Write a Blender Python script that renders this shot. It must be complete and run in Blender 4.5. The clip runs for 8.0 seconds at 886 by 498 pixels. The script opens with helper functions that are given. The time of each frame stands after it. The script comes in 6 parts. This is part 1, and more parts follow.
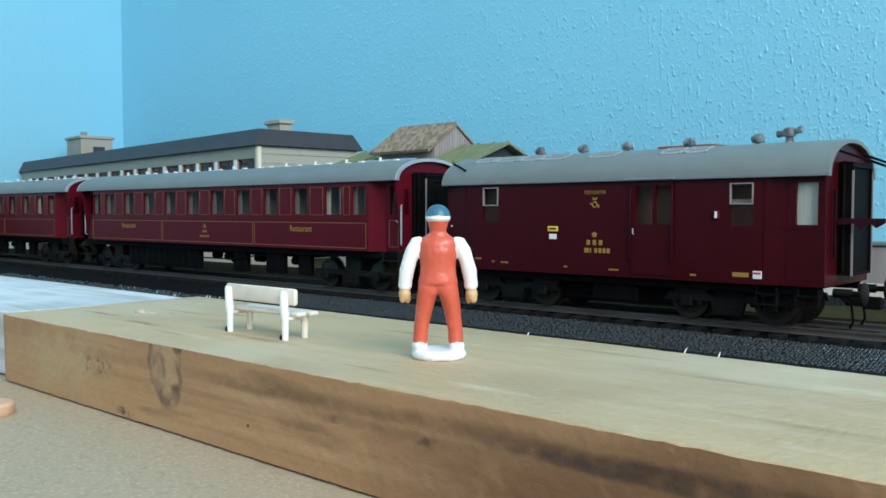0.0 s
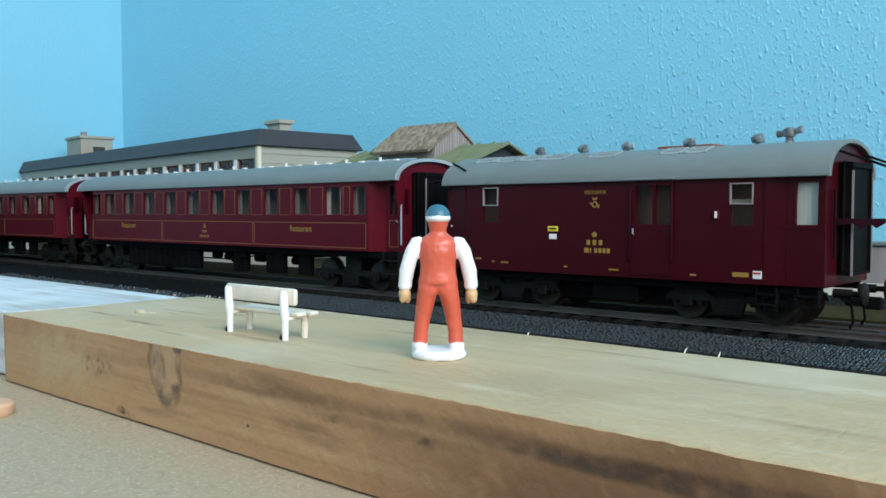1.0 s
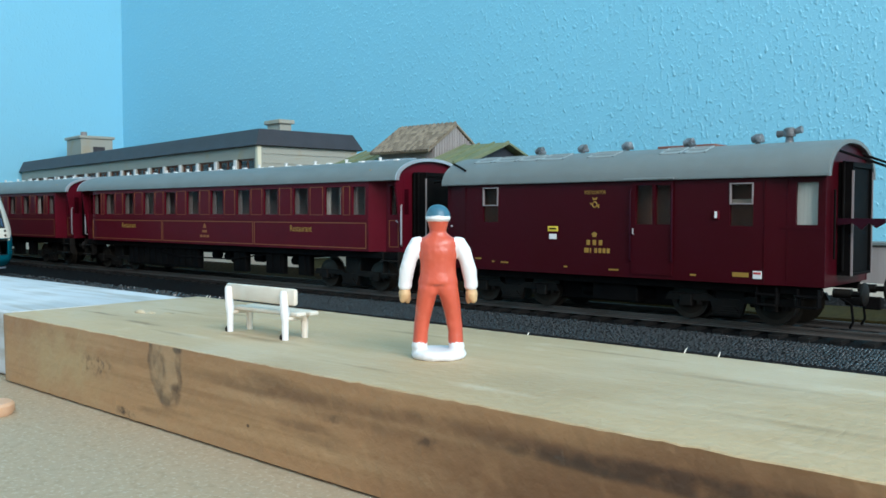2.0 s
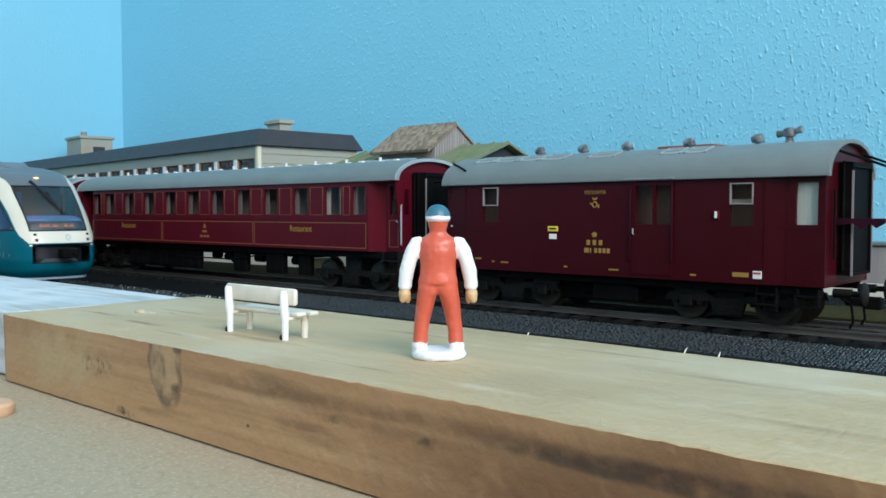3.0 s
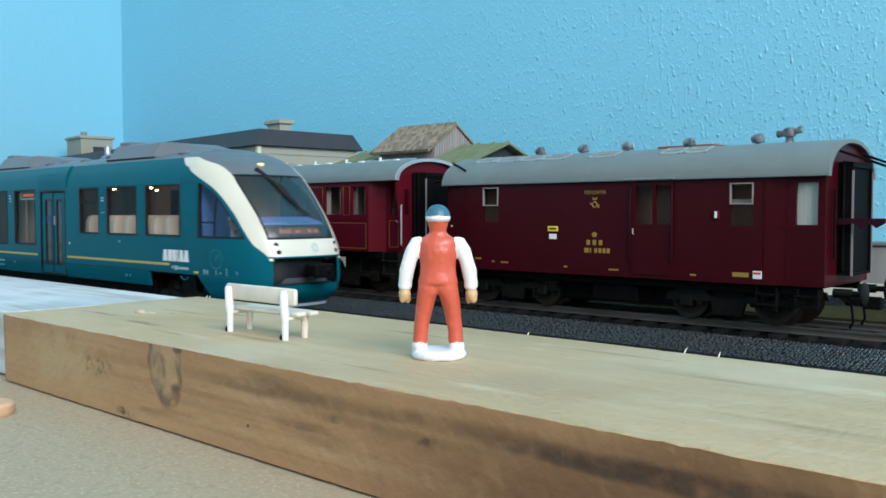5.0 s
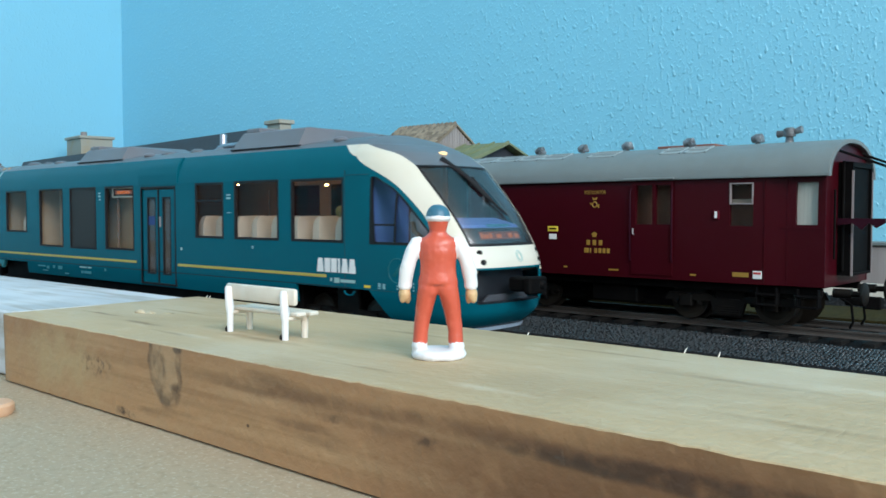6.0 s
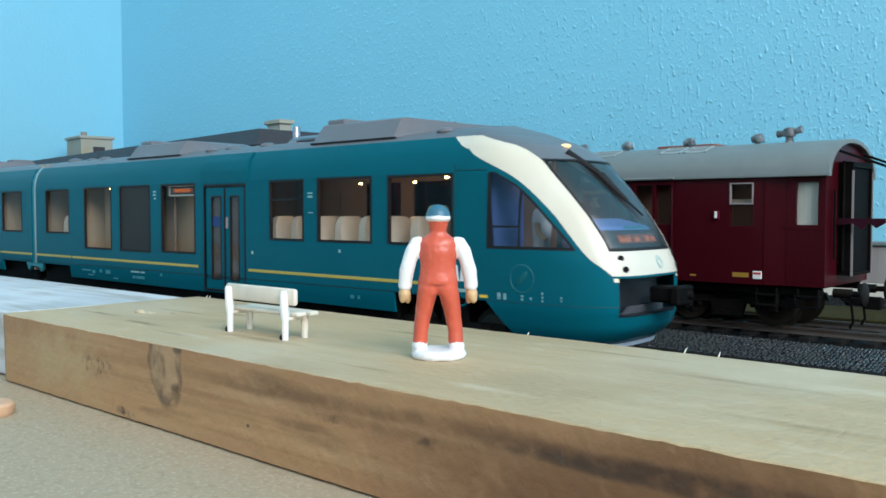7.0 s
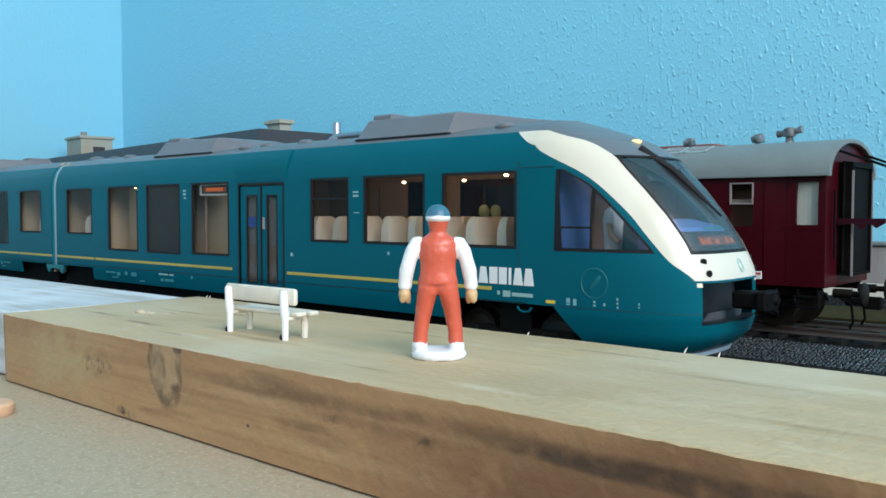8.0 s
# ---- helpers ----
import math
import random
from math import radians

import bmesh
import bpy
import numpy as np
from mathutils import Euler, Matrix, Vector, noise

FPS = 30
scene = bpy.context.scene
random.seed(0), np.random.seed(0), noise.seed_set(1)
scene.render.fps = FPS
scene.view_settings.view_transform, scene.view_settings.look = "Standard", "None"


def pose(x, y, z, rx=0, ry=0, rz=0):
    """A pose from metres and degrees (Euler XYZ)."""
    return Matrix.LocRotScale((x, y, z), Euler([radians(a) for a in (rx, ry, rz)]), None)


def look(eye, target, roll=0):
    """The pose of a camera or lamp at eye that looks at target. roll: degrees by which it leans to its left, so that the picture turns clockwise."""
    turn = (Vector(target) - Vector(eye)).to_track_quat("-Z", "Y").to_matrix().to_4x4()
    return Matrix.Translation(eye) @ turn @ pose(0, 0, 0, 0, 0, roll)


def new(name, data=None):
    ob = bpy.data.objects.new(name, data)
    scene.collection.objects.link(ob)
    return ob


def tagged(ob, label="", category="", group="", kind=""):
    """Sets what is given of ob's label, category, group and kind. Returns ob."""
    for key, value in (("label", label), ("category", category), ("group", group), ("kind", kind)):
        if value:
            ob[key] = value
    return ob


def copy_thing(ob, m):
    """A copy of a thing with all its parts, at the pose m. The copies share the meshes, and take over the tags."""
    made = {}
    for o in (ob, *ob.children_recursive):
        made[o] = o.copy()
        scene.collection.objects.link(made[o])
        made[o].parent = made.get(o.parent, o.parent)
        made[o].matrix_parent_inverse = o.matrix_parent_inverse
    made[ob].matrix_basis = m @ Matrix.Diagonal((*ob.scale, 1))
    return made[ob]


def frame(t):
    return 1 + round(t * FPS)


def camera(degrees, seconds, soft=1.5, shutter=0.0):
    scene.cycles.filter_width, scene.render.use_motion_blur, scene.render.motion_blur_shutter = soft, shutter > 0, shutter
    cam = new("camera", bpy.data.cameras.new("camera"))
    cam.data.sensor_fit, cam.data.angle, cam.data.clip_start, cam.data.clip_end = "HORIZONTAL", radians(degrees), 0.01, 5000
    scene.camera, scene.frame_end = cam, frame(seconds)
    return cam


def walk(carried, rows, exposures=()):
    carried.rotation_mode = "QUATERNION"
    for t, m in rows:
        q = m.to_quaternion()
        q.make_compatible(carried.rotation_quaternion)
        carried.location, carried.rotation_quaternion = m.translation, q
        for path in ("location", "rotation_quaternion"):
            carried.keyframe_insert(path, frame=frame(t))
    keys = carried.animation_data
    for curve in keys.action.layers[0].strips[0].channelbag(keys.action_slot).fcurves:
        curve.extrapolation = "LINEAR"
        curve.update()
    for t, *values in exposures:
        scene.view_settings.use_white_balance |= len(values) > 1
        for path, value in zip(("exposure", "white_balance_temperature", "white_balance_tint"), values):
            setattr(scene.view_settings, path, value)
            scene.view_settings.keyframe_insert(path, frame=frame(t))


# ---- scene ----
from mathutils.bvhtree import BVHTree

cam = camera(54.3, 8.0, soft=1.6, shutter=0.4)
EYE = (0.0, 0.0, 0.0328)
VIEW = look(EYE, (-0.666, 0.746, 0.0328 - 0.0425))
walk(cam, [(0.0, VIEW), (8.0, VIEW)])

# ---------------------------------------------------------------- light
world = bpy.data.worlds.new("sky")
scene.world = world
world.use_nodes = True
wn = world.node_tree
sky = wn.nodes.new("ShaderNodeTexSky")
sky.sky_type, sky.sun_disc, sky.sun_elevation, sky.sun_rotation = "NISHITA", False, radians(38), radians(120)
wn.nodes["Background"].inputs[1].default_value = 0.12
wn.links.new(sky.outputs[0], wn.nodes["Background"].inputs[0])
scene.view_settings.exposure = 0.0


def window_light(name, m, w, h, watts, colour):
    lamp = bpy.data.lights.new(name, "AREA")
    lamp.shape, lamp.size, lamp.size_y, lamp.energy, lamp.color = "RECTANGLE", w, h, watts, colour
    new(name, lamp).matrix_world = m


window_light("daylight_east", look((1.26, -0.40, 0.95), (0.0, -0.05, 0.2)), 1.2, 1.0, 38, (0.94, 0.965, 1.0))
window_light("daylight_south", look((-0.1, -1.74, 1.0), (-0.2, 0.0, 0.1)), 1.3, 1.0, 3.5, (0.94, 0.965, 1.0))

# ---------------------------------------------------------------- tools
MM = 0.001


def part(name, bm, material, parent=None, label="", smooth=35, m=None):
    """Links a bmesh that is drawn in millimetres as one mesh object."""
    bmesh.ops.recalc_face_normals(bm, faces=bm.faces)
    bm.transform(Matrix.Scale(MM, 4))
    data = bpy.data.meshes.new(name)
    if smooth:
        for f in bm.faces:
            f.smooth = True
        for e in bm.edges:
            if len(e.link_faces) == 2 and e.calc_face_angle(0) > radians(smooth):
                e.smooth = False
    bm.to_mesh(data)
    bm.free()
    data.materials.append(material)
    ob = new(name, data)
    if m is not None:
        ob.matrix_basis = m
    if parent:
        ob.parent = parent
    if label:
        tagged(ob, label)
    return ob


def thing(name, x, y, z, label, category, group="", kind="", rz=0.0):
    ob = new(name)
    ob.empty_display_size = 0.01
    ob.matrix_basis = pose(x * MM, y * MM, z * MM, 0, 0, rz)
    return tagged(ob, label, category, group, kind)


def box(bm, x0, x1, y0, y1, z0, z1, bevel=0.0, seg=1):
    vs = [bm.verts.new((x, y, z)) for x in (x0, x1) for y in (y0, y1) for z in (z0, z1)]
    fs = [bm.faces.new([vs[i] for i in q]) for q in
          ((0, 1, 3, 2), (4, 6, 7, 5), (0, 4, 5, 1), (2, 3, 7, 6), (0, 2, 6, 4), (1, 5, 7, 3))]
    if bevel:
        edges = list({e for f in fs for e in f.edges})
        bmesh.ops.bevel(bm, geom=edges, offset=bevel, segments=seg, profile=0.5, affect="EDGES")
    return bm


def bx(*a, **k):
    return box(bmesh.new(), *a, **k)


def loft(bm, rings, closed=True, caps=True):
    rows = [[bm.verts.new(p) for p in ring] for ring in rings]
    n = len(rows[0])
    for a, b in zip(rows, rows[1:]):
        for i in range(n if closed else n - 1):
            j = (i + 1) % n
            bm.faces.new((a[i], a[j], b[j], b[i]))
    if caps and closed:
        bm.faces.new(rows[0][::-1])
        bm.faces.new(rows[-1])
    return bm


def prism(bm, outline, a0, a1, axis="x"):
    """outline: pairs; axis x takes (y, z), y takes (x, z), z takes (x, y)."""
    def at(p, a):
        return {"x": (a, p[0], p[1]), "y": (p[0], a, p[1]), "z": (p[0], p[1], a)}[axis]
    return loft(bm, [[at(p, a) for p in outline] for a in (a0, a1)])


def rod(bm, points, r, seg=8):
    pts = [Vector(p) for p in points]
    rings = []
    for i, p in enumerate(pts):
        d = (pts[min(i + 1, len(pts) - 1)] - pts[max(i - 1, 0)]).normalized()
        u = d.orthogonal().normalized()
        if rings:
            u = (rings[-1][1] - d * rings[-1][1].dot(d)).normalized()
        v = d.cross(u)
        rr = r[i] if isinstance(r, (list, tuple)) else r
        rings.append(([p + (u * math.cos(k * math.tau / seg) + v * math.sin(k * math.tau / seg)) * rr for k in range(seg)], u))
    return loft(bm, [q[0] for q in rings])


def ball(bm, c, sx, sy, sz, seg=14, rows=9):
    rings = []
    for i in range(rows):
        a = -math.pi / 2 + math.pi * (i + 0.04) / (rows - 1 + 0.08)
        rings.append([(c[0] + sx * math.cos(a) * math.cos(k * math.tau / seg), c[1] + sy * math.cos(a) * math.sin(k * math.tau / seg),
                       c[2] + sz * math.sin(a)) for k in range(seg)])
    return loft(bm, rings)


def shell(bm, us, vs, hole, at, thick):
    """A sheet with openings: us, vs cut lines; hole(u, v) tells whether a cell is open; at(u, v, d) gives the point at depth d."""
    front = {(i, j): bm.verts.new(at(u, v, 0)) for i, u in enumerate(us) for j, v in enumerate(vs)}
    back = {(i, j): bm.verts.new(at(u, v, thick)) for i, u in enumerate(us) for j, v in enumerate(vs)}
    full = {(i, j) for i in range(len(us) - 1) for j in range(len(vs) - 1)
            if not hole((us[i] + us[i + 1]) / 2, (vs[j] + vs[j + 1]) / 2)}
    for i, j in full:
        q = ((i, j), (i + 1, j), (i + 1, j + 1), (i, j + 1))
        bm.faces.new([front[k] for k in q])
        bm.faces.new([back[k] for k in q[::-1]])
        for a, b, nb in ((q[0], q[1], (i, j - 1)), (q[1], q[2], (i + 1, j)), (q[2], q[3], (i, j + 1)), (q[3], q[0], (i - 1, j))):
            if nb not in full:
                bm.faces.new((front[a], back[a], back[b], front[b]))
    loose = [v for v in bm.verts if not v.link_faces]
    bmesh.ops.delete(bm, geom=loose, context="VERTS")
    return bm


def cuts(lo, hi, values, step):
    """Sorted cut lines from lo to hi through all values, no further apart than step."""
    base = sorted({round(v, 4) for v in (lo, hi, *values) if lo <= v <= hi})
    out = [base[0]]
    for a, b in zip(base, base[1:]):
        n = max(1, math.ceil((b - a) / step))
        out += [a + (b - a) * k / n for k in range(1, n + 1)]
    return out


# ---------------------------------------------------------------- materials
def material(name, colour, rough=0.5, metal=0.0, spots=(), bump=(), spec=0.5, coat=0.0):
    """spots: rows of (size in 1/m, low, high, colour, amount[, stretch]); bump: rows of (size in 1/m, height in m[, detail])."""
    mat = bpy.data.materials.new(name)
    mat.use_nodes = True
    nt = mat.node_tree
    b = nt.nodes["Principled BSDF"]
    b.inputs["Roughness"].default_value, b.inputs["Metallic"].default_value = rough, metal
    b.inputs["Specular IOR Level"].default_value, b.inputs["Coat Weight"].default_value = spec, coat
    co = nt.nodes.new("ShaderNodeTexCoord")
    base = nt.nodes.new("ShaderNodeRGB")
    base.outputs[0].default_value = (*colour, 1)
    last = base.outputs[0]
    for row in spots:
        size, lo, hi, col, amount = row[:5]
        tex = nt.nodes.new("ShaderNodeTexNoise")
        tex.inputs["Scale"].default_value, tex.inputs["Detail"].default_value = size, 5
        src = co.outputs["Object"]
        if len(row) > 5:
            mp = nt.nodes.new("ShaderNodeMapping")
            mp.inputs["Scale"].default_value = row[5]
            nt.links.new(src, mp.inputs[0])
            src = mp.outputs[0]
        nt.links.new(src, tex.inputs["Vector"])
        mr = nt.nodes.new("ShaderNodeMapRange")
        mr.inputs[1].default_value, mr.inputs[2].default_value, mr.inputs[4].default_value = lo, hi, amount
        nt.links.new(tex.outputs[0], mr.inputs[0])
        mix = nt.nodes.new("ShaderNodeMix")
        mix.data_type = "RGBA"
        mix.inputs[7].default_value = (*col, 1)
        nt.links.new(mr.outputs[0], mix.inputs[0])
        nt.links.new(last, mix.inputs[6])
        last = mix.outputs[2]
    nt.links.new(last, b.inputs["Base Color"])
    normal = None
    for row in bump:
        tex = nt.nodes.new("ShaderNodeTexNoise")
        tex.inputs["Scale"].default_value, tex.inputs["Detail"].default_value = row[0], row[2] if len(row) > 2 else 3
        nt.links.new(co.outputs["Object"], tex.inputs["Vector"])
        bp = nt.nodes.new("ShaderNodeBump")
        bp.inputs["Distance"].default_value, bp.inputs["Strength"].default_value = row[1], 1.0
        nt.links.new(tex.outputs[0], bp.inputs["Height"])
        if normal:
            nt.links.new(normal, bp.inputs["Normal"])
        normal = bp.outputs[0]
    if normal:
        nt.links.new(normal, b.inputs["Normal"])
    return mat


def glass(name, tint, gloss=1.0, haze=0.03, edge=0.5):
    mat = bpy.data.materials.new(name)
    mat.use_nodes = True
    nt = mat.node_tree
    nt.nodes.remove(nt.nodes["Principled BSDF"])
    t, g, mix = (nt.nodes.new("ShaderNodeBsdf" + k) for k in ("Transparent", "Glossy", "Glossy"))
    nt.nodes.remove(mix)
    mix = nt.nodes.new("ShaderNodeMixShader")
    lw = nt.nodes.new("ShaderNodeLayerWeight")
    lw.inputs[0].default_value = 0.5
    po, fr = nt.nodes.new("ShaderNodeMath"), nt.nodes.new("ShaderNodeMath")
    po.operation, fr.operation, fr.use_clamp = "POWER", "MULTIPLY_ADD", True
    po.inputs[1].default_value = 4.0
    fr.inputs[1].default_value, fr.inputs[2].default_value = edge, 0.03 * gloss
    nt.links.new(lw.outputs["Facing"], po.inputs[0])
    nt.links.new(po.outputs[0], fr.inputs[0])
    t.inputs[0].default_value = (*tint, 1)
    g.inputs["Roughness"].default_value = haze
    nt.links.new(fr.outputs[0], mix.inputs[0])
    nt.links.new(t.outputs[0], mix.inputs[1])
    nt.links.new(g.outputs[0], mix.inputs[2])
    nt.links.new(mix.outputs[0], nt.nodes["Material Output"].inputs[0])
    return mat


def glow(name, colour, strength):
    mat = bpy.data.materials.new(name)
    mat.use_nodes = True
    b = mat.node_tree.nodes["Principled BSDF"]
    b.inputs["Base Color"].default_value = (*[0.15 * c for c in colour], 1)
    b.inputs["Emission Color"].default_value, b.inputs["Emission Strength"].default_value = (*colour, 1), strength
    return mat


def wallpaper(name, colour, relief=1.0):
    """Painted woodchip paper: scattered raised chips, longer upright than across."""
    mat = material(name, colour, 0.45, spec=0.95, spots=((5, 0.3, 0.7, (colour[0] * 0.92, colour[1] * 0.94, colour[2] * 0.95), 0.6),))
    nt = mat.node_tree
    co = nt.nodes.new("ShaderNodeTexCoord")
    mp = nt.nodes.new("ShaderNodeMapping")
    mp.inputs["Scale"].default_value = (1.0, 1.0, 0.62)
    nt.links.new(co.outputs["Object"], mp.inputs[0])
    normal = None
    for size, lo, hi, height in ((360, 0.54, 0.76, 0.00038), (620, 0.52, 0.72, 0.00018), (60, 0.3, 0.7, 0.0001)):
        tex = nt.nodes.new("ShaderNodeTexNoise")
        tex.inputs["Scale"].default_value, tex.inputs["Detail"].default_value = size, 1.5
        nt.links.new(mp.outputs[0], tex.inputs["Vector"])
        mr = nt.nodes.new("ShaderNodeMapRange")
        mr.interpolation_type = "SMOOTHSTEP"
        mr.inputs[1].default_value, mr.inputs[2].default_value = lo, hi
        nt.links.new(tex.outputs[0], mr.inputs[0])
        bp = nt.nodes.new("ShaderNodeBump")
        bp.inputs["Distance"].default_value = height * relief
        nt.links.new(mr.outputs[0], bp.inputs["Height"])
        if normal:
            nt.links.new(normal, bp.inputs["Normal"])
        normal = bp.outputs[0]
    nt.links.new(normal, nt.nodes["Principled BSDF"].inputs["Normal"])
    return mat


BLUE_WALL = wallpaper("blue_wallpaper", (0.25, 0.655, 0.845))
BLUE_WALL_FINE = wallpaper("blue_wallpaper_fine", (0.25, 0.655, 0.845), 0.35)
PLASTER = material("white_plaster", (0.75, 0.75, 0.72), 0.8, bump=((90, 0.001),))
FLOOR = material("brown_floor", (0.22, 0.13, 0.07), 0.5, spots=((3, 0.3, 0.7, (0.12, 0.07, 0.04), 0.8, (1, 12, 1)),))
BOARD = material("chipboard", (0.40, 0.32, 0.215), 0.75,
                 spots=((700, 0.52, 0.62, (0.30, 0.24, 0.15), 0.5), (60, 0.4, 0.7, (0.38, 0.32, 0.23), 0.6), (1500, 0.55, 0.65, (0.52, 0.46, 0.36), 0.6)),
                 bump=((900, 0.00015),))
WOOD_TOP = material("pine_top", (0.52, 0.39, 0.225), 0.62,
                    spots=((60, 0.35, 0.7, (0.36, 0.27, 0.15), 0.75, (0.12, 1, 1)), (500, 0.45, 0.7, (0.55, 0.455, 0.30), 0.35, (0.08, 1, 1)),
                           (25, 0.5, 0.75, (0.55, 0.48, 0.35), 0.7), (70, 0.5, 0.66, (0.38, 0.285, 0.165), 0.55, (0.45, 1, 1)), (240, 0.6, 0.72, (0.60, 0.51, 0.36), 0.35, (0.6, 1, 1))), bump=((900, 0.0002),))
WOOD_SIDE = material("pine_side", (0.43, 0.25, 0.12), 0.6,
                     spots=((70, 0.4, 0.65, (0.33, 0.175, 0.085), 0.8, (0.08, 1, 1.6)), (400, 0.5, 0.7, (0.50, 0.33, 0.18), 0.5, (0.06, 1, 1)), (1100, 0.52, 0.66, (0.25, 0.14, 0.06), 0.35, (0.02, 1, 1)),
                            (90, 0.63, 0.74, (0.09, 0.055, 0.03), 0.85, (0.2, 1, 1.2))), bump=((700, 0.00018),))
def stain_or_shade(mat, rows, colour, flat=False):
    """Stains and painted-in shade with soft uneven edges; rows of (x, y, z, length, breadth, amount) in millimetres;
    flat: on a level face.
    """
    nt = mat.node_tree
    b = nt.nodes["Principled BSDF"]
    last = b.inputs["Base Color"].links[0].from_socket
    co = nt.nodes.new("ShaderNodeTexCoord")
    tex = nt.nodes.new("ShaderNodeTexNoise")
    tex.inputs["Scale"].default_value, tex.inputs["Detail"].default_value = 220, 4
    nt.links.new(co.outputs["Object"], tex.inputs["Vector"])
    for x, y, z, w, h, amount in rows:
        mp = nt.nodes.new("ShaderNodeMapping")
        mp.vector_type = "TEXTURE"
        mp.inputs["Location"].default_value, mp.inputs["Scale"].default_value = (x * MM, y * MM, z * MM), (w * MM, h * MM if flat else 0.02, 0.02 if flat else h * MM)
        nt.links.new(co.outputs["Object"], mp.inputs[0])
        gr = nt.nodes.new("ShaderNodeTexGradient")
        gr.gradient_type = "QUADRATIC_SPHERE"
        nt.links.new(mp.outputs[0], gr.inputs[0])
        mu = nt.nodes.new("ShaderNodeMath")
        mu.operation = "MULTIPLY"
        nt.links.new(gr.outputs["Fac"], mu.inputs[0])
        nt.links.new(tex.outputs[0], mu.inputs[1])
        mr = nt.nodes.new("ShaderNodeMapRange")
        mr.inputs[1].default_value, mr.inputs[2].default_value, mr.inputs[4].default_value = 0.12, 0.42, amount
        nt.links.new(mu.outputs[0], mr.inputs[0])
        mix = nt.nodes.new("ShaderNodeMix")
        mix.data_type = "RGBA"
        mix.inputs[7].default_value = (*colour, 1)
        nt.links.new(mr.outputs[0], mix.inputs[0])
        nt.links.new(last, mix.inputs[6])
        last = mix.outputs[2]
    nt.links.new(last, b.inputs["Base Color"])


def mark(mat, x, z, w, h, colour, ramp, warp=0.002, size=180, low=0.35, high=0.6):
    """A grown mark on an upright face: an uneven oval round (x, z) in millimetres; ramp gives its strength from rim to heart."""
    nt = mat.node_tree
    b = nt.nodes["Principled BSDF"]
    last = b.inputs["Base Color"].links[0].from_socket
    co = nt.nodes.new("ShaderNodeTexCoord")
    tex, fine = nt.nodes.new("ShaderNodeTexNoise"), nt.nodes.new("ShaderNodeTexNoise")
    tex.inputs["Scale"].default_value, fine.inputs["Scale"].default_value, fine.inputs["Detail"].default_value = size, size * 2.6, 5
    sub, add = nt.nodes.new("ShaderNodeVectorMath"), nt.nodes.new("ShaderNodeVectorMath")
    sub.operation, add.operation = "SUBTRACT", "MULTIPLY_ADD"
    sub.inputs[1].default_value, add.inputs[1].default_value = (0.5, 0.5, 0.5), (2 * warp, 0, 2 * warp)
    mp = nt.nodes.new("ShaderNodeMapping")
    mp.vector_type = "TEXTURE"
    mp.inputs["Location"].default_value, mp.inputs["Scale"].default_value = (x * MM, 67.6 * MM, z * MM), (w * MM, 0.02, h * MM)
    gr = nt.nodes.new("ShaderNodeTexGradient")
    gr.gradient_type = "SPHERICAL"
    cr = nt.nodes.new("ShaderNodeValToRGB")
    cr.color_ramp.interpolation = "EASE"
    while len(cr.color_ramp.elements) < len(ramp):
        cr.color_ramp.elements.new(0.5)
    for e, (p, v) in zip(cr.color_ramp.elements, ramp):
        e.position, e.color = p, (v, v, v, 1)
    mr, mu, mix = nt.nodes.new("ShaderNodeMapRange"), nt.nodes.new("ShaderNodeMath"), nt.nodes.new("ShaderNodeMix")
    mr.inputs[1].default_value, mr.inputs[2].default_value = low, high
    mu.operation, mix.data_type = "MULTIPLY", "RGBA"
    mix.inputs[7].default_value = (*colour, 1)
    for p, q in ((co.outputs["Object"], tex.inputs["Vector"]), (co.outputs["Object"], fine.inputs["Vector"]), (tex.outputs["Color"], sub.inputs[0]), (sub.outputs[0], add.inputs[0]), (co.outputs["Object"], add.inputs[2]),
                 (add.outputs[0], mp.inputs[0]), (mp.outputs[0], gr.inputs[0]), (gr.outputs["Fac"], cr.inputs[0]), (cr.outputs[0], mu.inputs[0]), (fine.outputs[0], mr.inputs[0]), (mr.outputs[0], mu.inputs[1]),
                 (mu.outputs[0], mix.inputs[0]), (last, mix.inputs[6]), (mix.outputs[2], b.inputs["Base Color"])):
        nt.links.new(p, q)


BROWN, SOOT = (0.15, 0.075, 0.036), (0.045, 0.028, 0.02)
SOLID = ((0.0, 0.0), (0.55, 1.0))
stain_or_shade(WOOD_SIDE, ((-150, 67.6, 7, 45, 18, 0.8),), (0.45, 0.32, 0.165))
mark(WOOD_SIDE, -20, 3, 62, 16, (0.17, 0.083, 0.038), ((0.0, 0.0), (0.55, 0.95)), 0.004, 60, 0.2, 0.45)
mark(WOOD_SIDE, -88, 9.8, 26, 1.5, BROWN, ((0.0, 0.0), (0.9, 0.75)), 0.0006, 90, 0.1, 0.5)
mark(WOOD_SIDE, -58, 10.3, 34, 1.5, BROWN, ((0.0, 0.0), (0.9, 0.75)), 0.0007, 90, 0.1, 0.5)
mark(WOOD_SIDE, -32, 10.0, 28, 1.5, (0.06, 0.03, 0.017), ((0.0, 0.0), (0.6, 0.9)), 0.001, 130, 0.25, 0.5)
mark(WOOD_SIDE, -45, 9.2, 12, 0.9, SOOT, ((0.0, 0.0), (0.7, 0.6)), 0.0008, 160, 0.3, 0.55)
mark(WOOD_SIDE, -70, 8.4, 22, 1.2, BROWN, ((0.0, 0.0), (0.9, 0.5)), 0.0006, 90, 0.1, 0.5)
mark(WOOD_SIDE, -84, 6.3, 8, 0.9, BROWN, ((0.0, 0.0), (0.7, 0.55)), 0.0006, 150, 0.2, 0.5)
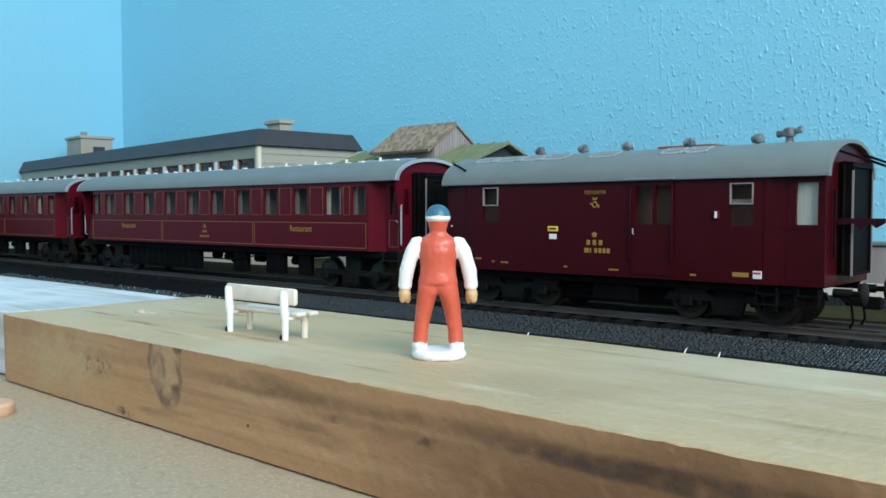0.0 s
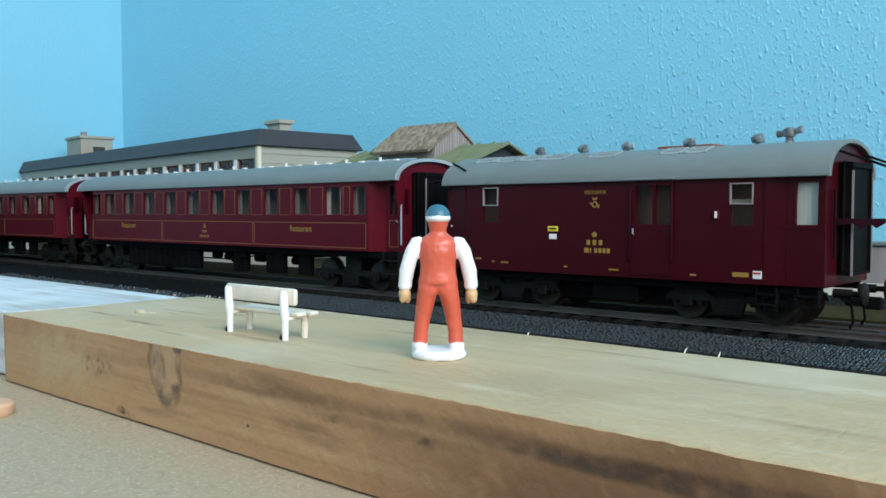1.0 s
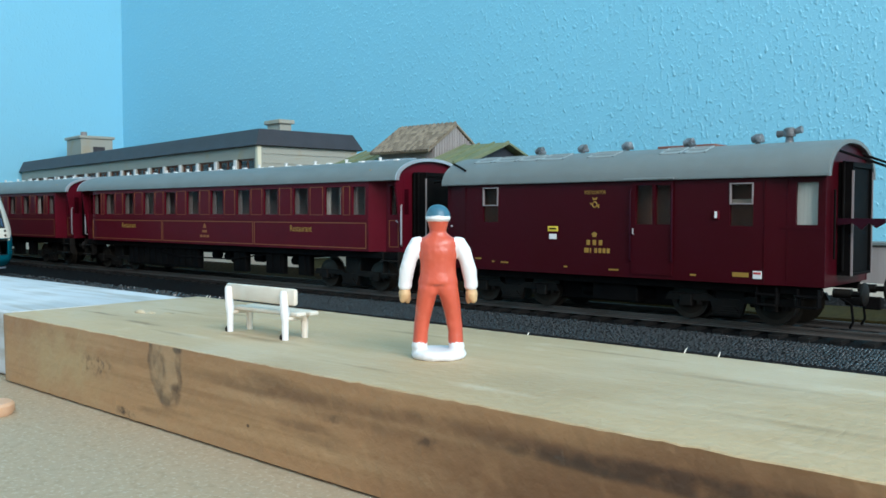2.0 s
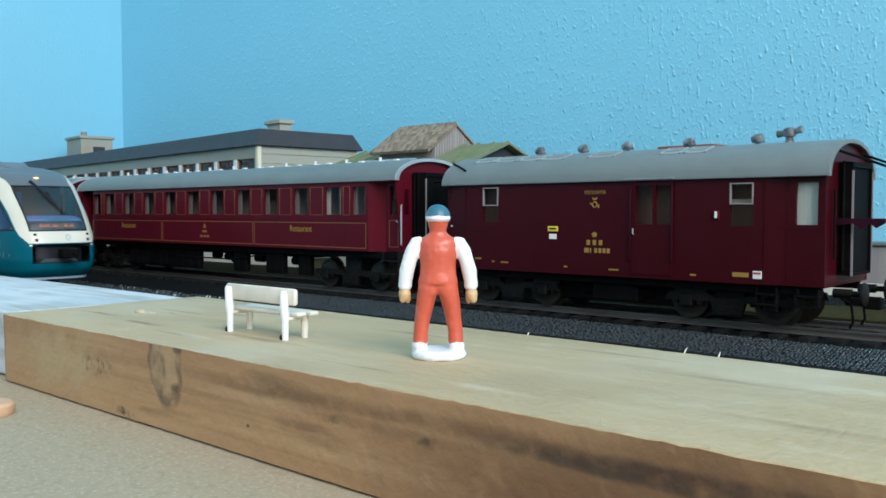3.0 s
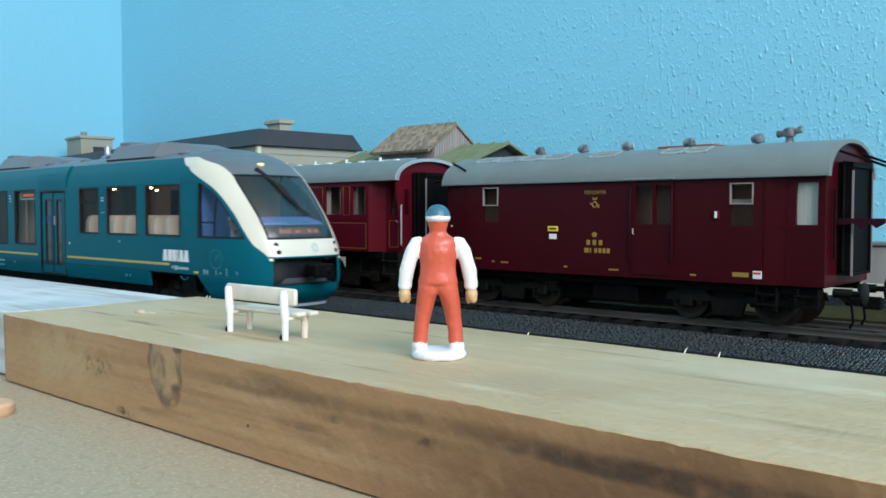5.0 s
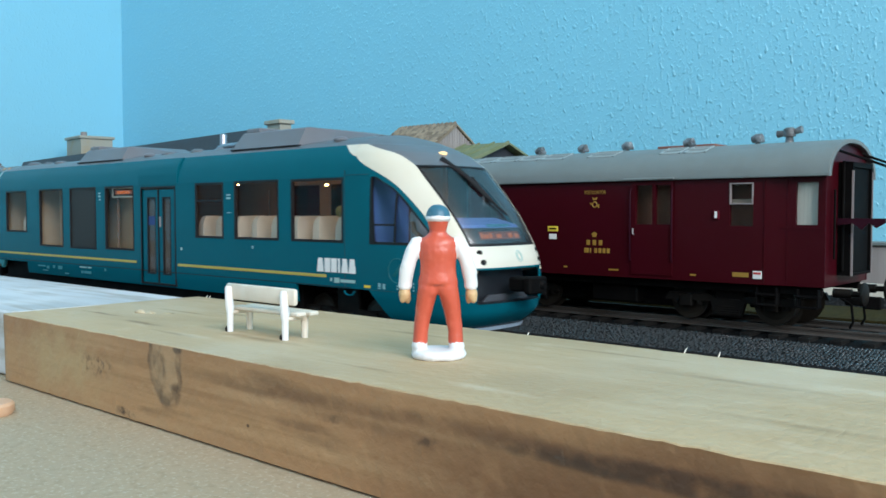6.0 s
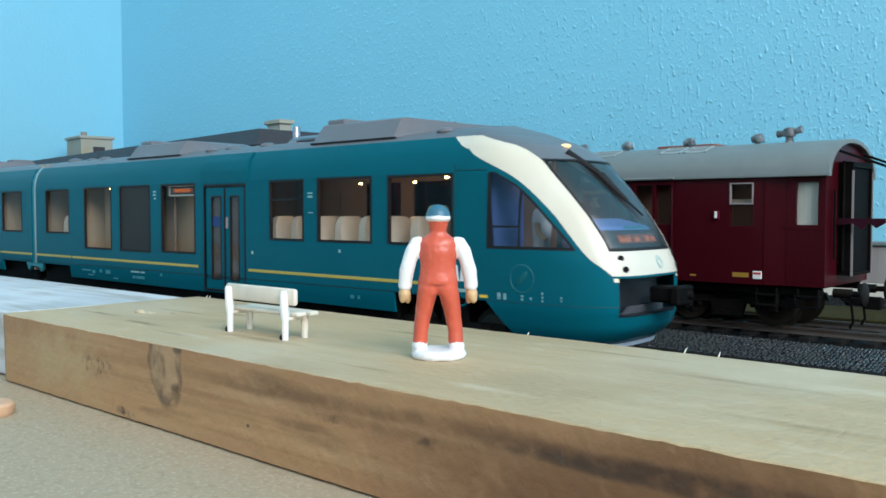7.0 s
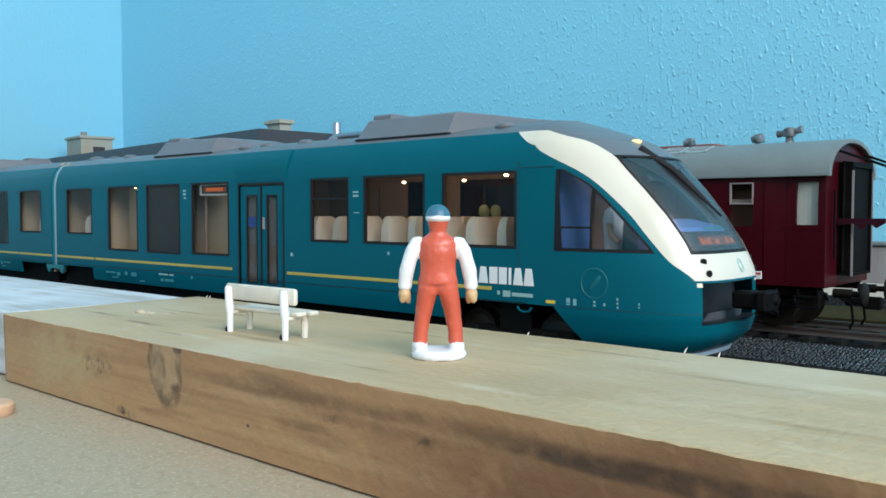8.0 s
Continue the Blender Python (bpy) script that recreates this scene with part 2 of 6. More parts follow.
mark(WOOD_SIDE, -62, 8.0, 2.6, 0.9, SOOT, ((0.0, 0.0), (0.7, 0.7)), 0.001, 250)
mark(WOOD_SIDE, -78, 8.0, 2.4, 0.8, SOOT, ((0.0, 0.0), (0.6, 0.45)), 0.001, 250)
mark(WOOD_SIDE, -95, 4.5, 0.42, 0.3, SOOT, ((0.0, 0.0), (0.5, 0.8)), 0.0002, 250, 0.1, 0.3)
mark(WOOD_SIDE, -137, 7.6, 7.5, 2.6, SOOT, ((0.0, 0.0), (0.7, 0.65)), 0.001, 300, 0.52, 0.68)
mark(WOOD_SIDE, -127.6, 1.1, 3.6, 1.0, SOOT, ((0.0, 0.0), (0.6, 0.9)), 0.001, 300)
mark(WOOD_SIDE, -115.6, 10.6, 5.0, 7.2, (0.46, 0.32, 0.185), ((0.0, 0.0), (0.3, 0.5)), 0.0012, 160, 0.0, 0.2)
mark(WOOD_SIDE, -115.6, 10.6, 5.2, 7.5, SOOT, ((0.0, 0.0), (0.16, 0.7), (0.24, 0.62), (0.42, 0.1), (1.0, 0.05)), 0.0019, 140, 0.3, 0.66)
mark(WOOD_SIDE, -117.2, 9.6, 2.4, 4.4, SOOT, ((0.0, 0.0), (0.4, 0.62), (0.7, 0.3)), 0.0016, 200, 0.34, 0.66)
mark(WOOD_SIDE, -112.6, 6.6, 1.7, 1.5, SOOT, ((0.0, 0.0), (0.5, 0.7)), 0.001, 260, 0.3, 0.6)
mark(WOOD_SIDE, -112.2, 12.8, 1.6, 1.0, SOOT, ((0.0, 0.0), (0.5, 0.7)), 0.0006, 260, 0.3, 0.6)
# first row: dark grain together with the bench's shadow, painted on the top
stain_or_shade(WOOD_TOP, ((-110, 80, 13.3, 26, 3.0, 0.55), (-150, 92, 13.3, 22, 1.6, 0.6), (-138, 96, 13.3, 12, 2.0, 0.6), (-95, 100, 13.3, 24, 2.2, 0.5), (-62, 104, 13.3, 26, 1.6, 0.5), (-40, 96, 13.3, 30, 2.4, 0.35),
                 (-80, 74, 13.3, 20, 1.6, 0.4), (-28, 80, 13.3, 20, 2.0, 0.3), (-150, 89, 13.3, 3.5, 1.4, 0.9), (-160, 80.2, 13.3, 20, 1.6, 0.75), (-141, 78, 13.3, 18, 2.0, 0.75), (-124, 74.6, 13.3, 16, 1.8, 0.7)), (0.19, 0.125, 0.06), True)
stain_or_shade(WOOD_TOP, ((-154.5, 86.2, 13.3, 5, 2.2, 0.95), (-30, 100, 13.3, 30, 6, 0.5), (-60, 74, 13.3, 16, 3, 0.5), (-120, 75, 13.3, 18, 3, 0.5)), (0.60, 0.52, 0.38), True)
WHITE_BOARD = material("white_painted_wood", (0.66, 0.69, 0.72), 0.55,
                       spots=((70, 0.42, 0.62, (0.40, 0.42, 0.42), 0.7, (0.15, 1, 1)), (300, 0.5, 0.66, (0.34, 0.30, 0.24), 0.6, (0.1, 1, 1)), (40, 0.5, 0.7, (0.78, 0.8, 0.82), 0.7)), bump=((500, 0.0002),))
BALLAST = material("grey_roadbed", (0.008, 0.009, 0.010), 0.5, spots=((900, 0.4, 0.7, (0.014, 0.015, 0.016), 0.7),), bump=((1500, 0.0002),), spec=0.03)
STONE = material("moulded_stone", (0.024, 0.028, 0.031), 0.22, spots=((900, 0.4, 0.7, (0.05, 0.056, 0.06), 0.7),), spec=0.7)
BALLAST_DARK = material("black_ballast", (0.012, 0.012, 0.013), 0.8, spots=((1300, 0.55, 0.66, (0.05, 0.05, 0.05), 0.8),), bump=((1500, 0.0006),), spec=0.06)
SLEEPER = material("sleeper_plastic", (0.011, 0.011, 0.011), 0.6, spots=((300, 0.4, 0.7, (0.022, 0.021, 0.020), 0.7),), spec=0.04)
RAIL = material("rail_metal", (0.085, 0.078, 0.072), 0.5, 0.3, spots=((300, 0.45, 0.7, (0.07, 0.05, 0.038), 0.7, (0.2, 1, 1)),), spec=0.3)
MAROON = material("maroon_plastic", (0.045, 0.003, 0.007), 0.32, spots=((90, 0.4, 0.7, (0.040, 0.003, 0.005), 0.6),), bump=((2500, 0.00003),), spec=0.09)
RAIL_MAROON = material("handrail_maroon", (0.030, 0.005, 0.013), 0.5, spec=0.1)
CRIMSON = material("crimson_plastic", (0.092, 0.005, 0.013), 0.36, spots=((90, 0.4, 0.7, (0.074, 0.005, 0.011), 0.6),), bump=((2500, 0.00003),), spec=0.1)
ROOF_GREY = material("grey_roof_plastic", (0.17, 0.20, 0.20), 0.5, spots=((120, 0.4, 0.7, (0.145, 0.17, 0.17), 0.7),), bump=((2500, 0.00004),))
VENT_GREY = material("vent_grey_metal", (0.25, 0.265, 0.28), 0.34, 0.35, spots=((500, 0.42, 0.6, (0.08, 0.085, 0.09), 0.85),))
ROOF_LIGHT = material("pale_roof_plastic", (0.31, 0.37, 0.385), 0.5)
BLACK = material("black_plastic", (0.004, 0.004, 0.0045), 0.6, spots=((200, 0.4, 0.7, (0.009, 0.0085, 0.008), 0.7),), spec=0.05)
DARK = material("dark_metal", (0.008, 0.0075, 0.007), 0.5, 0.0, spots=((300, 0.45, 0.7, (0.018, 0.015, 0.012), 0.6),), spec=0.14)
WHEEL = material("wheel_steel", (0.03, 0.026, 0.021), 0.42, 0.4, spec=0.2)
STEEL = material("bright_steel", (0.55, 0.55, 0.57), 0.35, 0.6)
FRAME_GREY = material("frame_grey", (0.27, 0.235, 0.235), 0.5)
GOLD = material("gold_print", (0.33, 0.19, 0.028), 0.45)
LINING = material("gold_lining", (0.26, 0.10, 0.025), 0.45)
YELLOW = material("yellow_print", (0.75, 0.55, 0.05), 0.45)
CREAM = material("cream_print", (0.75, 0.70, 0.52), 0.5)
PRINT_PALE = material("pale_blue_print", (0.22, 0.42, 0.45), 0.5)
WHITE = material("white_print", (0.80, 0.81, 0.80), 0.45)
RED_PRINT = material("red_print", (0.55, 0.06, 0.06), 0.5)
TEAL = material("teal_paint", (0.0012, 0.105, 0.146), 0.26, spots=((60, 0.4, 0.7, (0.0012, 0.096, 0.136), 0.5),), spec=0.09, coat=0.0)
SEAM = material("teal_seam", (0.001, 0.045, 0.06), 0.5)
TEAL_LIGHT = material("teal_print", (0.03, 0.22, 0.26), 0.4)
TEAL_FAINT = material("teal_faint_print", (0.006, 0.125, 0.150), 0.4)
PALE_TEAL = material("pale_teal_print", (0.30, 0.48, 0.46), 0.4)
TRAIN_ROOF = material("train_roof_grey", (0.125, 0.138, 0.155), 0.36, spots=((100, 0.4, 0.7, (0.115, 0.13, 0.145), 0.6),))
UNIT_GREY = material("roof_unit_grey", (0.15, 0.155, 0.175), 0.42, spots=((100, 0.4, 0.7, (0.135, 0.14, 0.155), 0.6),))
PIPE = material("pipe_metal", (0.32, 0.34, 0.38), 0.3, 0.85)
STRIPE = material("yellow_stripe", (0.50, 0.40, 0.075), 0.45)
MASK = material("mask_white", (0.68, 0.65, 0.55), 0.28, spots=((60, 0.4, 0.7, (0.62, 0.585, 0.47), 0.6),), coat=0.15)
# pale tone paints in the light that the lower lip reflects
SPOILER = material("spoiler_sheen", (0.36, 0.46, 0.56), 0.35)
FLAP = material("flap_grey", (0.07, 0.08, 0.095), 0.45)
RECESS = material("recess_black", (0.012, 0.015, 0.02), 0.4, spec=0.35)
RUBBER = material("black_rubber", (0.010, 0.010, 0.012), 0.55, spec=0.25)
SEAT = material("seat_cream", (0.66, 0.63, 0.56), 0.6, spots=((200, 0.4, 0.7, (0.6, 0.56, 0.49), 0.6),))
INSIDE = material("inside_cream", (0.42, 0.32, 0.215), 0.7)
INSIDE_MID = material("inside_tan", (0.17, 0.10, 0.075), 0.75, spec=0.2)
INSIDE_DARK = material("inside_brown", (0.19, 0.135, 0.105), 0.75, spec=0.2)
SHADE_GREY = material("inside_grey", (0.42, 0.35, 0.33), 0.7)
CURTAIN = material("curtain_white", (0.62, 0.62, 0.58), 0.7, spots=((1500, 0.4, 0.6, (0.5, 0.5, 0.46), 0.6, (1, 1, 0.02)),))
DRAPE = material("drape_grey", (0.25, 0.225, 0.215), 0.75, spots=((1500, 0.4, 0.6, (0.17, 0.15, 0.145), 0.6, (1, 1, 0.02)),))
STICKER = material("blue_sticker", (0.008, 0.035, 0.16), 0.5)
BLUE_CAB = material("blue_cab_wall", (0.10, 0.18, 0.45), 0.6)
PANE = glass("window_glass", (0.93, 0.95, 0.94), 0.8)
# brown tint stands in for the warm interior light reflected in the windows
PANE_BROWN = glass("far_pane_warm_tint", (0.36, 0.16, 0.10), 0.4)
PANE_CLEAR = glass("clear_saloon_glazing", (0.93, 0.93, 0.91), 0.3, 0.05, 0.2)
PANE_DULL = glass("dull_plastic_glazing", (0.86, 0.84, 0.82), 0.25, 0.12, 0.12)
PANE_TINT = glass("tinted_glass", (0.78, 0.81, 0.83), 0.9)
SCREEN = glass("windscreen_glass", (0.84, 0.88, 0.90), 2.2, 0.28)
LAMP_WARM = glow("warm_lamp", (1.0, 0.60, 0.22), 30.0)
LAMP_DEST = glow("orange_display", (1.0, 0.22, 0.015), 0.5)
DISPLAY_DIM = glow("dim_orange_display", (0.55, 0.12, 0.03), 0.16)
LAMP_CYAN = glow("cyan_display", (0.03, 0.35, 0.5), 0.3)
FIG_ORANGE = material("orange_plastic", (0.60, 0.105, 0.058), 0.34, spots=((150, 0.4, 0.7, (0.50, 0.085, 0.045), 0.7), (500, 0.55, 0.7, (0.66, 0.16, 0.10), 0.5)), bump=((700, 0.00012),))
BENCH_MAT = material("ivory_plastic", (0.74, 0.68, 0.58), 0.45, spots=((300, 0.45, 0.7, (0.66, 0.57, 0.46), 0.6),))
BENCH_WHITE = material("white_plastic", (0.80, 0.81, 0.82), 0.4)
TILE_BROWN = material("brown_roof_tile", (0.26, 0.21, 0.15), 0.75, spots=((300, 0.4, 0.7, (0.19, 0.15, 0.11), 0.7),), bump=((800, 0.0002),))
def vary(mat, amount):
    """Each piece a little lighter or darker."""
    nt = mat.node_tree
    b = nt.nodes["Principled BSDF"]
    info, mr, hsv = (nt.nodes.new("ShaderNode" + k) for k in ("ObjectInfo", "MapRange", "HueSaturation"))
    mr.inputs[3].default_value, mr.inputs[4].default_value = 1 - amount, 1 + amount
    nt.links.new(info.outputs["Random"], mr.inputs[0])
    nt.links.new(mr.outputs[0], hsv.inputs["Value"])
    nt.links.new(b.inputs["Base Color"].links[0].from_socket, hsv.inputs["Color"])
    nt.links.new(hsv.outputs[0], b.inputs["Base Color"])


vary(TILE_BROWN, 0.35)
vary(SLEEPER, 0.2)
MOSS = material("mossy_roof", (0.17, 0.21, 0.11), 0.8, spots=((120, 0.4, 0.7, (0.24, 0.25, 0.15), 0.7),), bump=((600, 0.0003),))
WALL_CREAM = material("cream_wall_plastic", (0.38, 0.38, 0.32), 0.6, spots=((60, 0.55, 0.75, (0.42, 0.30, 0.14), 0.6),), bump=((700, 0.0001),))
BLANK = material("blanked_panel", (0.030, 0.028, 0.026), 0.5, spots=((80, 0.4, 0.7, (0.024, 0.022, 0.02), 0.7),), spec=0.2)
SLATE = material("slate_fascia", (0.034, 0.034, 0.042), 0.55, spots=((80, 0.4, 0.7, (0.046, 0.046, 0.055), 0.7),), bump=((600, 0.0001),))
PLANK_GREY = material("grey_planks", (0.34, 0.31, 0.30), 0.75, spots=((300, 0.4, 0.7, (0.24, 0.21, 0.2), 0.7, (1, 1, 0.1)),))
BROWN_FRAME = material("brown_frame", (0.16, 0.06, 0.03), 0.6)
BRICK_RED = material("dull_red_plastic", (0.20, 0.065, 0.045), 0.7, spots=((200, 0.4, 0.7, (0.28, 0.15, 0.11), 0.6),))
MEADOW = material("olive_flock", (0.034, 0.030, 0.009), 0.95, spots=((400, 0.4, 0.65, (0.058, 0.046, 0.014), 0.8), (60, 0.45, 0.7, (0.03, 0.025, 0.012), 0.7)),
                  bump=((1500, 0.0006),), spec=0.1)
EARTH = material("dark_earth_flock", (0.028, 0.019, 0.010), 0.95, spots=((400, 0.4, 0.65, (0.045, 0.030, 0.014), 0.8),), bump=((1500, 0.0006),), spec=0.05)
PEACH = material("peach_plastic", (0.66, 0.42, 0.27), 0.5, spots=((200, 0.4, 0.7, (0.56, 0.34, 0.2), 0.6),))
CARD = material("white_card", (0.78, 0.75, 0.66), 0.7, spots=((40, 0.4, 0.7, (0.7, 0.66, 0.56), 0.6),))


# ---------------------------------------------------------------- room
def slab(name, x0, x1, y0, y1, z0, z1, mat, label, kind="structure", category=""):
    return tagged(part(name, bx(x0, x1, y0, y1, z0, z1), mat, smooth=0), label, category or name.split("_")[0], "", kind)


def room():
    slab("wall_north", -1040, 1450, 500, 600, -750, 1700, BLUE_WALL, "light blue wall with rough woodchip wallpaper")
    slab("wall_west", -1040, -940, -2000, 500, -750, 1700, BLUE_WALL_FINE, "light blue wall with rough woodchip wallpaper")
    slab("floor", -1040, 1450, -2000, 600, -800, -750, FLOOR, "brown wooden floor of the room")
    slab("ceiling", -1040, 1450, -2000, 600, 1700, 1750, PLASTER, "plain white plaster ceiling of the room")
    for name, a0, a1, w0, w1, flip in (("wall_east", -2000, 500, -1050, 150, False), ("wall_south", -940, 1300, -750, 550, True)):
        us, vs = cuts(a0, a1, (w0, w1), 9999), cuts(-750, 1700, (450, 1450), 9999)
        at = (lambda u, v, d: (u, -1800 - d, v)) if flip else (lambda u, v, d: (1300 + d, u, v))
        bm = shell(bmesh.new(), us, vs, lambda u, v: w0 < u < w1 and 450 < v < 1450, at, 150)
        tagged(part(name, bm, PLASTER, smooth=0), "plain white plaster wall with a window opening", "wall", "", "structure")


room()


def table():
    t = thing("table", 0, 0, 0, "large chipboard table top on wooden legs", "table")
    part("tabletop", bx(-930, 900, -260, 490, -18, 0, bevel=1.0), BOARD, t, "pale speckled chipboard")
    for x in (-890, 860):
        for y in (-220, 440):
            part("leg", bx(x - 25, x + 25, y - 25, y + 25, -750, -18, bevel=2), WOOD_SIDE, t)


table()


# ---------------------------------------------------------------- platforms and tracks
def platform():
    t = thing("timber_platform", 0, 0, 0, "pale pine timber used as a railway platform", "platform")
    rnd = random.Random(4)
    us = cuts(-175.2, 330, (-175.0, -174.6, -174.0), 1.6)
    rings = []
    for u in us:
        w = 0.2 * noise.noise((u * 0.03, 0, 0)) + 0.15 * noise.noise((u * 0.3, 5, 0)) + 0.8 * max(0.0, (-174.0 - u) / 1.2) ** 2
        back = 111.5 + 0.5 * noise.noise((u * 0.05, 9, 0)) + 0.35 * noise.noise((u * 0.6, 2, 0))
        e = 13.25 + 0.16 * noise.noise((u * 0.5, 7, 0)) + 0.1 * noise.noise((u * 0.17, 3, 0)) - 0.4 * max(0.0, (-174.0 - u) / 1.2) ** 2
        rings.append([(u, 67.6 + w, 0.35), (u, 67.4 + w, e - 0.22), (u, 67.5 + w, e - 0.08), (u, 67.9 + w, e), (u, 90, 13.3), (u, back - 0.5, 13.3), (u, back, 12.9), (u, back, 0.35)])
    body = loft(bmesh.new(), rings)
    ob = part("timber", body, WOOD_TOP, t, "sawn timber, coloured pale on top and darker brown on the sides", smooth=30)
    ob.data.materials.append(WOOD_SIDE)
    # faces that don't point up take the darker, browner pine colours
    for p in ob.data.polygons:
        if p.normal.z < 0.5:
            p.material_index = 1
    for x, y, a, b, h in ((-155.6, 85.8, 1.7, 0.9, 0.75), (-153.0, 86.5, 1.3, 0.8, 0.5), (-150.2, 88.6, 1.5, 0.7, 0.3)):
        part("torn_grain", ball(bmesh.new(), (x, y, 13.2), a, b, h, 10, 6), WOOD_TOP, t, "torn pale grain at a knot")
    # splinters along the sawn rear edge
    for u in (-172.6, -171.4, -81.5, -54.6, -49.6):
        bm = bmesh.new()
        h = rnd.uniform(0.3, 0.75)
        k = rnd.uniform(0.1, 0.45)
        rod(bm, [(u, 111.4, 12.9), (u + 0.45 * k, 111.7, 13.3 + h * 0.45), (u + k, 111.8, 13.3 + h)], [0.13, 0.09, 0.02], 5)
        part("splinter", bm, CARD, t, "pale wood splinter")
    w = thing("white_platform", 0, 0, 0, "white painted wooden board laid end to end with the timber", "platform")
    part("board", bx(-480, -175.6, 69.5, 108.0, 0.3, 13.25, bevel=0.4), WHITE_BOARD, w)


platform()


def track(name, x, y, z, x0, x1, head, rz, label, pebbles):
    """A model track on a moulded roadbed; the rail head lies at height head above z."""
    t = thing(name, x, y, z, label, "track", rz=rz)
    top = head - 2.6
    bed = [(-21.5, 0.1), (-16.2, top), (16.2, top), (21.5, 0.1)]
    if pebbles:
        bed[0] = (-31.0, 0.1)
    part("roadbed", prism(bmesh.new(), bed, x0, x1), BALLAST if pebbles else BALLAST_DARK, t, "dark grey plastic roadbed", smooth=0)
    sl = bx(-1.35, 1.35, -15, 15, top - 0.3, top + 0.9, bevel=0.15)
    first = part("sleeper", sl, SLEEPER, t, m=pose((x0 + 3.5) * MM, 0, 0))
    n = int((x1 - x0) / 7.0)
    for k in range(1, n):
        o = new("sleeper", first.data)
        o.parent = t
        o.matrix_basis = pose((x0 + 3.5 + 7.0 * k) * MM, 0, 0)
    for s in (-1, 1):
        c = s * 8.6
        prof = [(c - 1.0, top + 0.9), (c - 0.9, top + 1.15), (c - 0.2, top + 1.35), (c - 0.2, head - 0.6), (c - 0.42, head - 0.5), (c - 0.4, head),
                (c + 0.4, head), (c + 0.42, head - 0.5), (c + 0.2, head - 0.6), (c + 0.2, top + 1.35), (c + 0.9, top + 1.15), (c + 1.0, top + 0.9)]
        part("rail", prism(bmesh.new(), prof, x0, x1), RAIL, t, "dull steel rail", smooth=0)
    if pebbles:
        a, b, step = pebbles
        rnd = random.Random(8)
        verts, faces = [], []
        u = a
        while u < b:
            for k in range(15):
                f = (k + rnd.uniform(0.3, 0.7)) / 15
                yy, zz = -30.8 + 14.6 * f, 0.1 + (top - 0.1) * f
                px, r, turn = u + rnd.uniform(-0.22, 0.22), rnd.uniform(0.40, 0.53), rnd.uniform(0, 6)
                i = len(verts)
                for wide, out in ((1.0, -0.1), (0.72, 0.34)):
                    for q in range(6):
                        w = wide * r * rnd.uniform(0.85, 1.1)
                        ca, sa = w * math.cos(turn + q * 1.047), w * math.sin(turn + q * 1.047)
                        verts.append((px + ca, yy + 0.95 * sa - 0.25 * out * r, zz + 0.2 * sa + out * r))
                verts.append((px, yy - 0.1 * r, zz + 0.52 * r))
                faces += [(i + q, i + (q + 1) % 6, i + 6 + (q + 1) % 6, i + 6 + q) for q in range(6)] + [(i + 6 + q, i + 6 + (q + 1) % 6, i + 12) for q in range(6)]
            u += step
        data = bpy.data.meshes.new("ballast")
        data.from_pydata([Vector(v) * MM for v in verts], [], faces)
        data.materials.append(STONE)
        data.polygons.foreach_set("use_smooth", [True] * len(data.polygons))
        o = new("ballast", data)
        o.parent = t
        tagged(o, "moulded dark grey ballast stones", "", "", "stuff")
    return t


track("near_track", 0, 151.2, 0, -470, 330, 3.6, 0, "model railway track beside the timber platform", None)
track("middle_track", 0, 220, 0, -690, 330, 5.3, 0, "model railway track on a grey ballast roadbed", (-268, 40, 0.86))


def surroundings():
    slab("ballast_bed", -925, 890, 113, 262, 0.02, 0.12, BALLAST_DARK, "dark grey ballast sheet below the tracks", "structure", "ground")
    slab("ground", -925, 890, 262, 470, 0.2, 2.2, MEADOW, "olive and brown flocked ground behind the tracks", "structure", "ground")
    # added dark strip, keeps the shaded view under the mail coach black
    bank = loft(bmesh.new(), [[(u, 296, 2.1), (u, 299 + noise.noise((u * 0.05, 1, 0)), 4.3 + 0.6 * noise.noise((u * 0.09, 3, 0))), (u, 303, 5.0 + 0.6 * noise.noise((u * 0.07, 6, 0))), (u, 308, 2.1)] for u in range(-285, 301, 5)])
    tagged(part("dark_strip", bank, BALLAST_DARK, smooth=40), "low black strip added before the cream card strip for the shaded gap", "ground", "", "structure")
    shoulder = loft(bmesh.new(), [[(u, 246, 0.1), (u, 258, 5.9 + 0.3 * noise.noise((u * 0.09, 3, 0))), (u, 264, 6.3 + 0.3 * noise.noise((u * 0.07, 6, 0))), (u, 276, 2.1)] for u in range(-760, -215, 5)])
    tagged(part("shoulder", shoulder, EARTH, smooth=40), "low brown flocked bank behind the parked coaches", "ground", "", "structure")
    for x0, x1 in ((-748, -700), (-457, -360)):
        slab("edge_strip", x0, x1, 291, 293, 0.2, 8.6, CARD, "low cream card strip behind the parked coaches", "structure", "trim")
    slab("backing_strip", -285, 300, 317, 319, 0.2, 8.4, CARD, "low cream card strip along the layout edge", "structure", "trim")


surroundings()


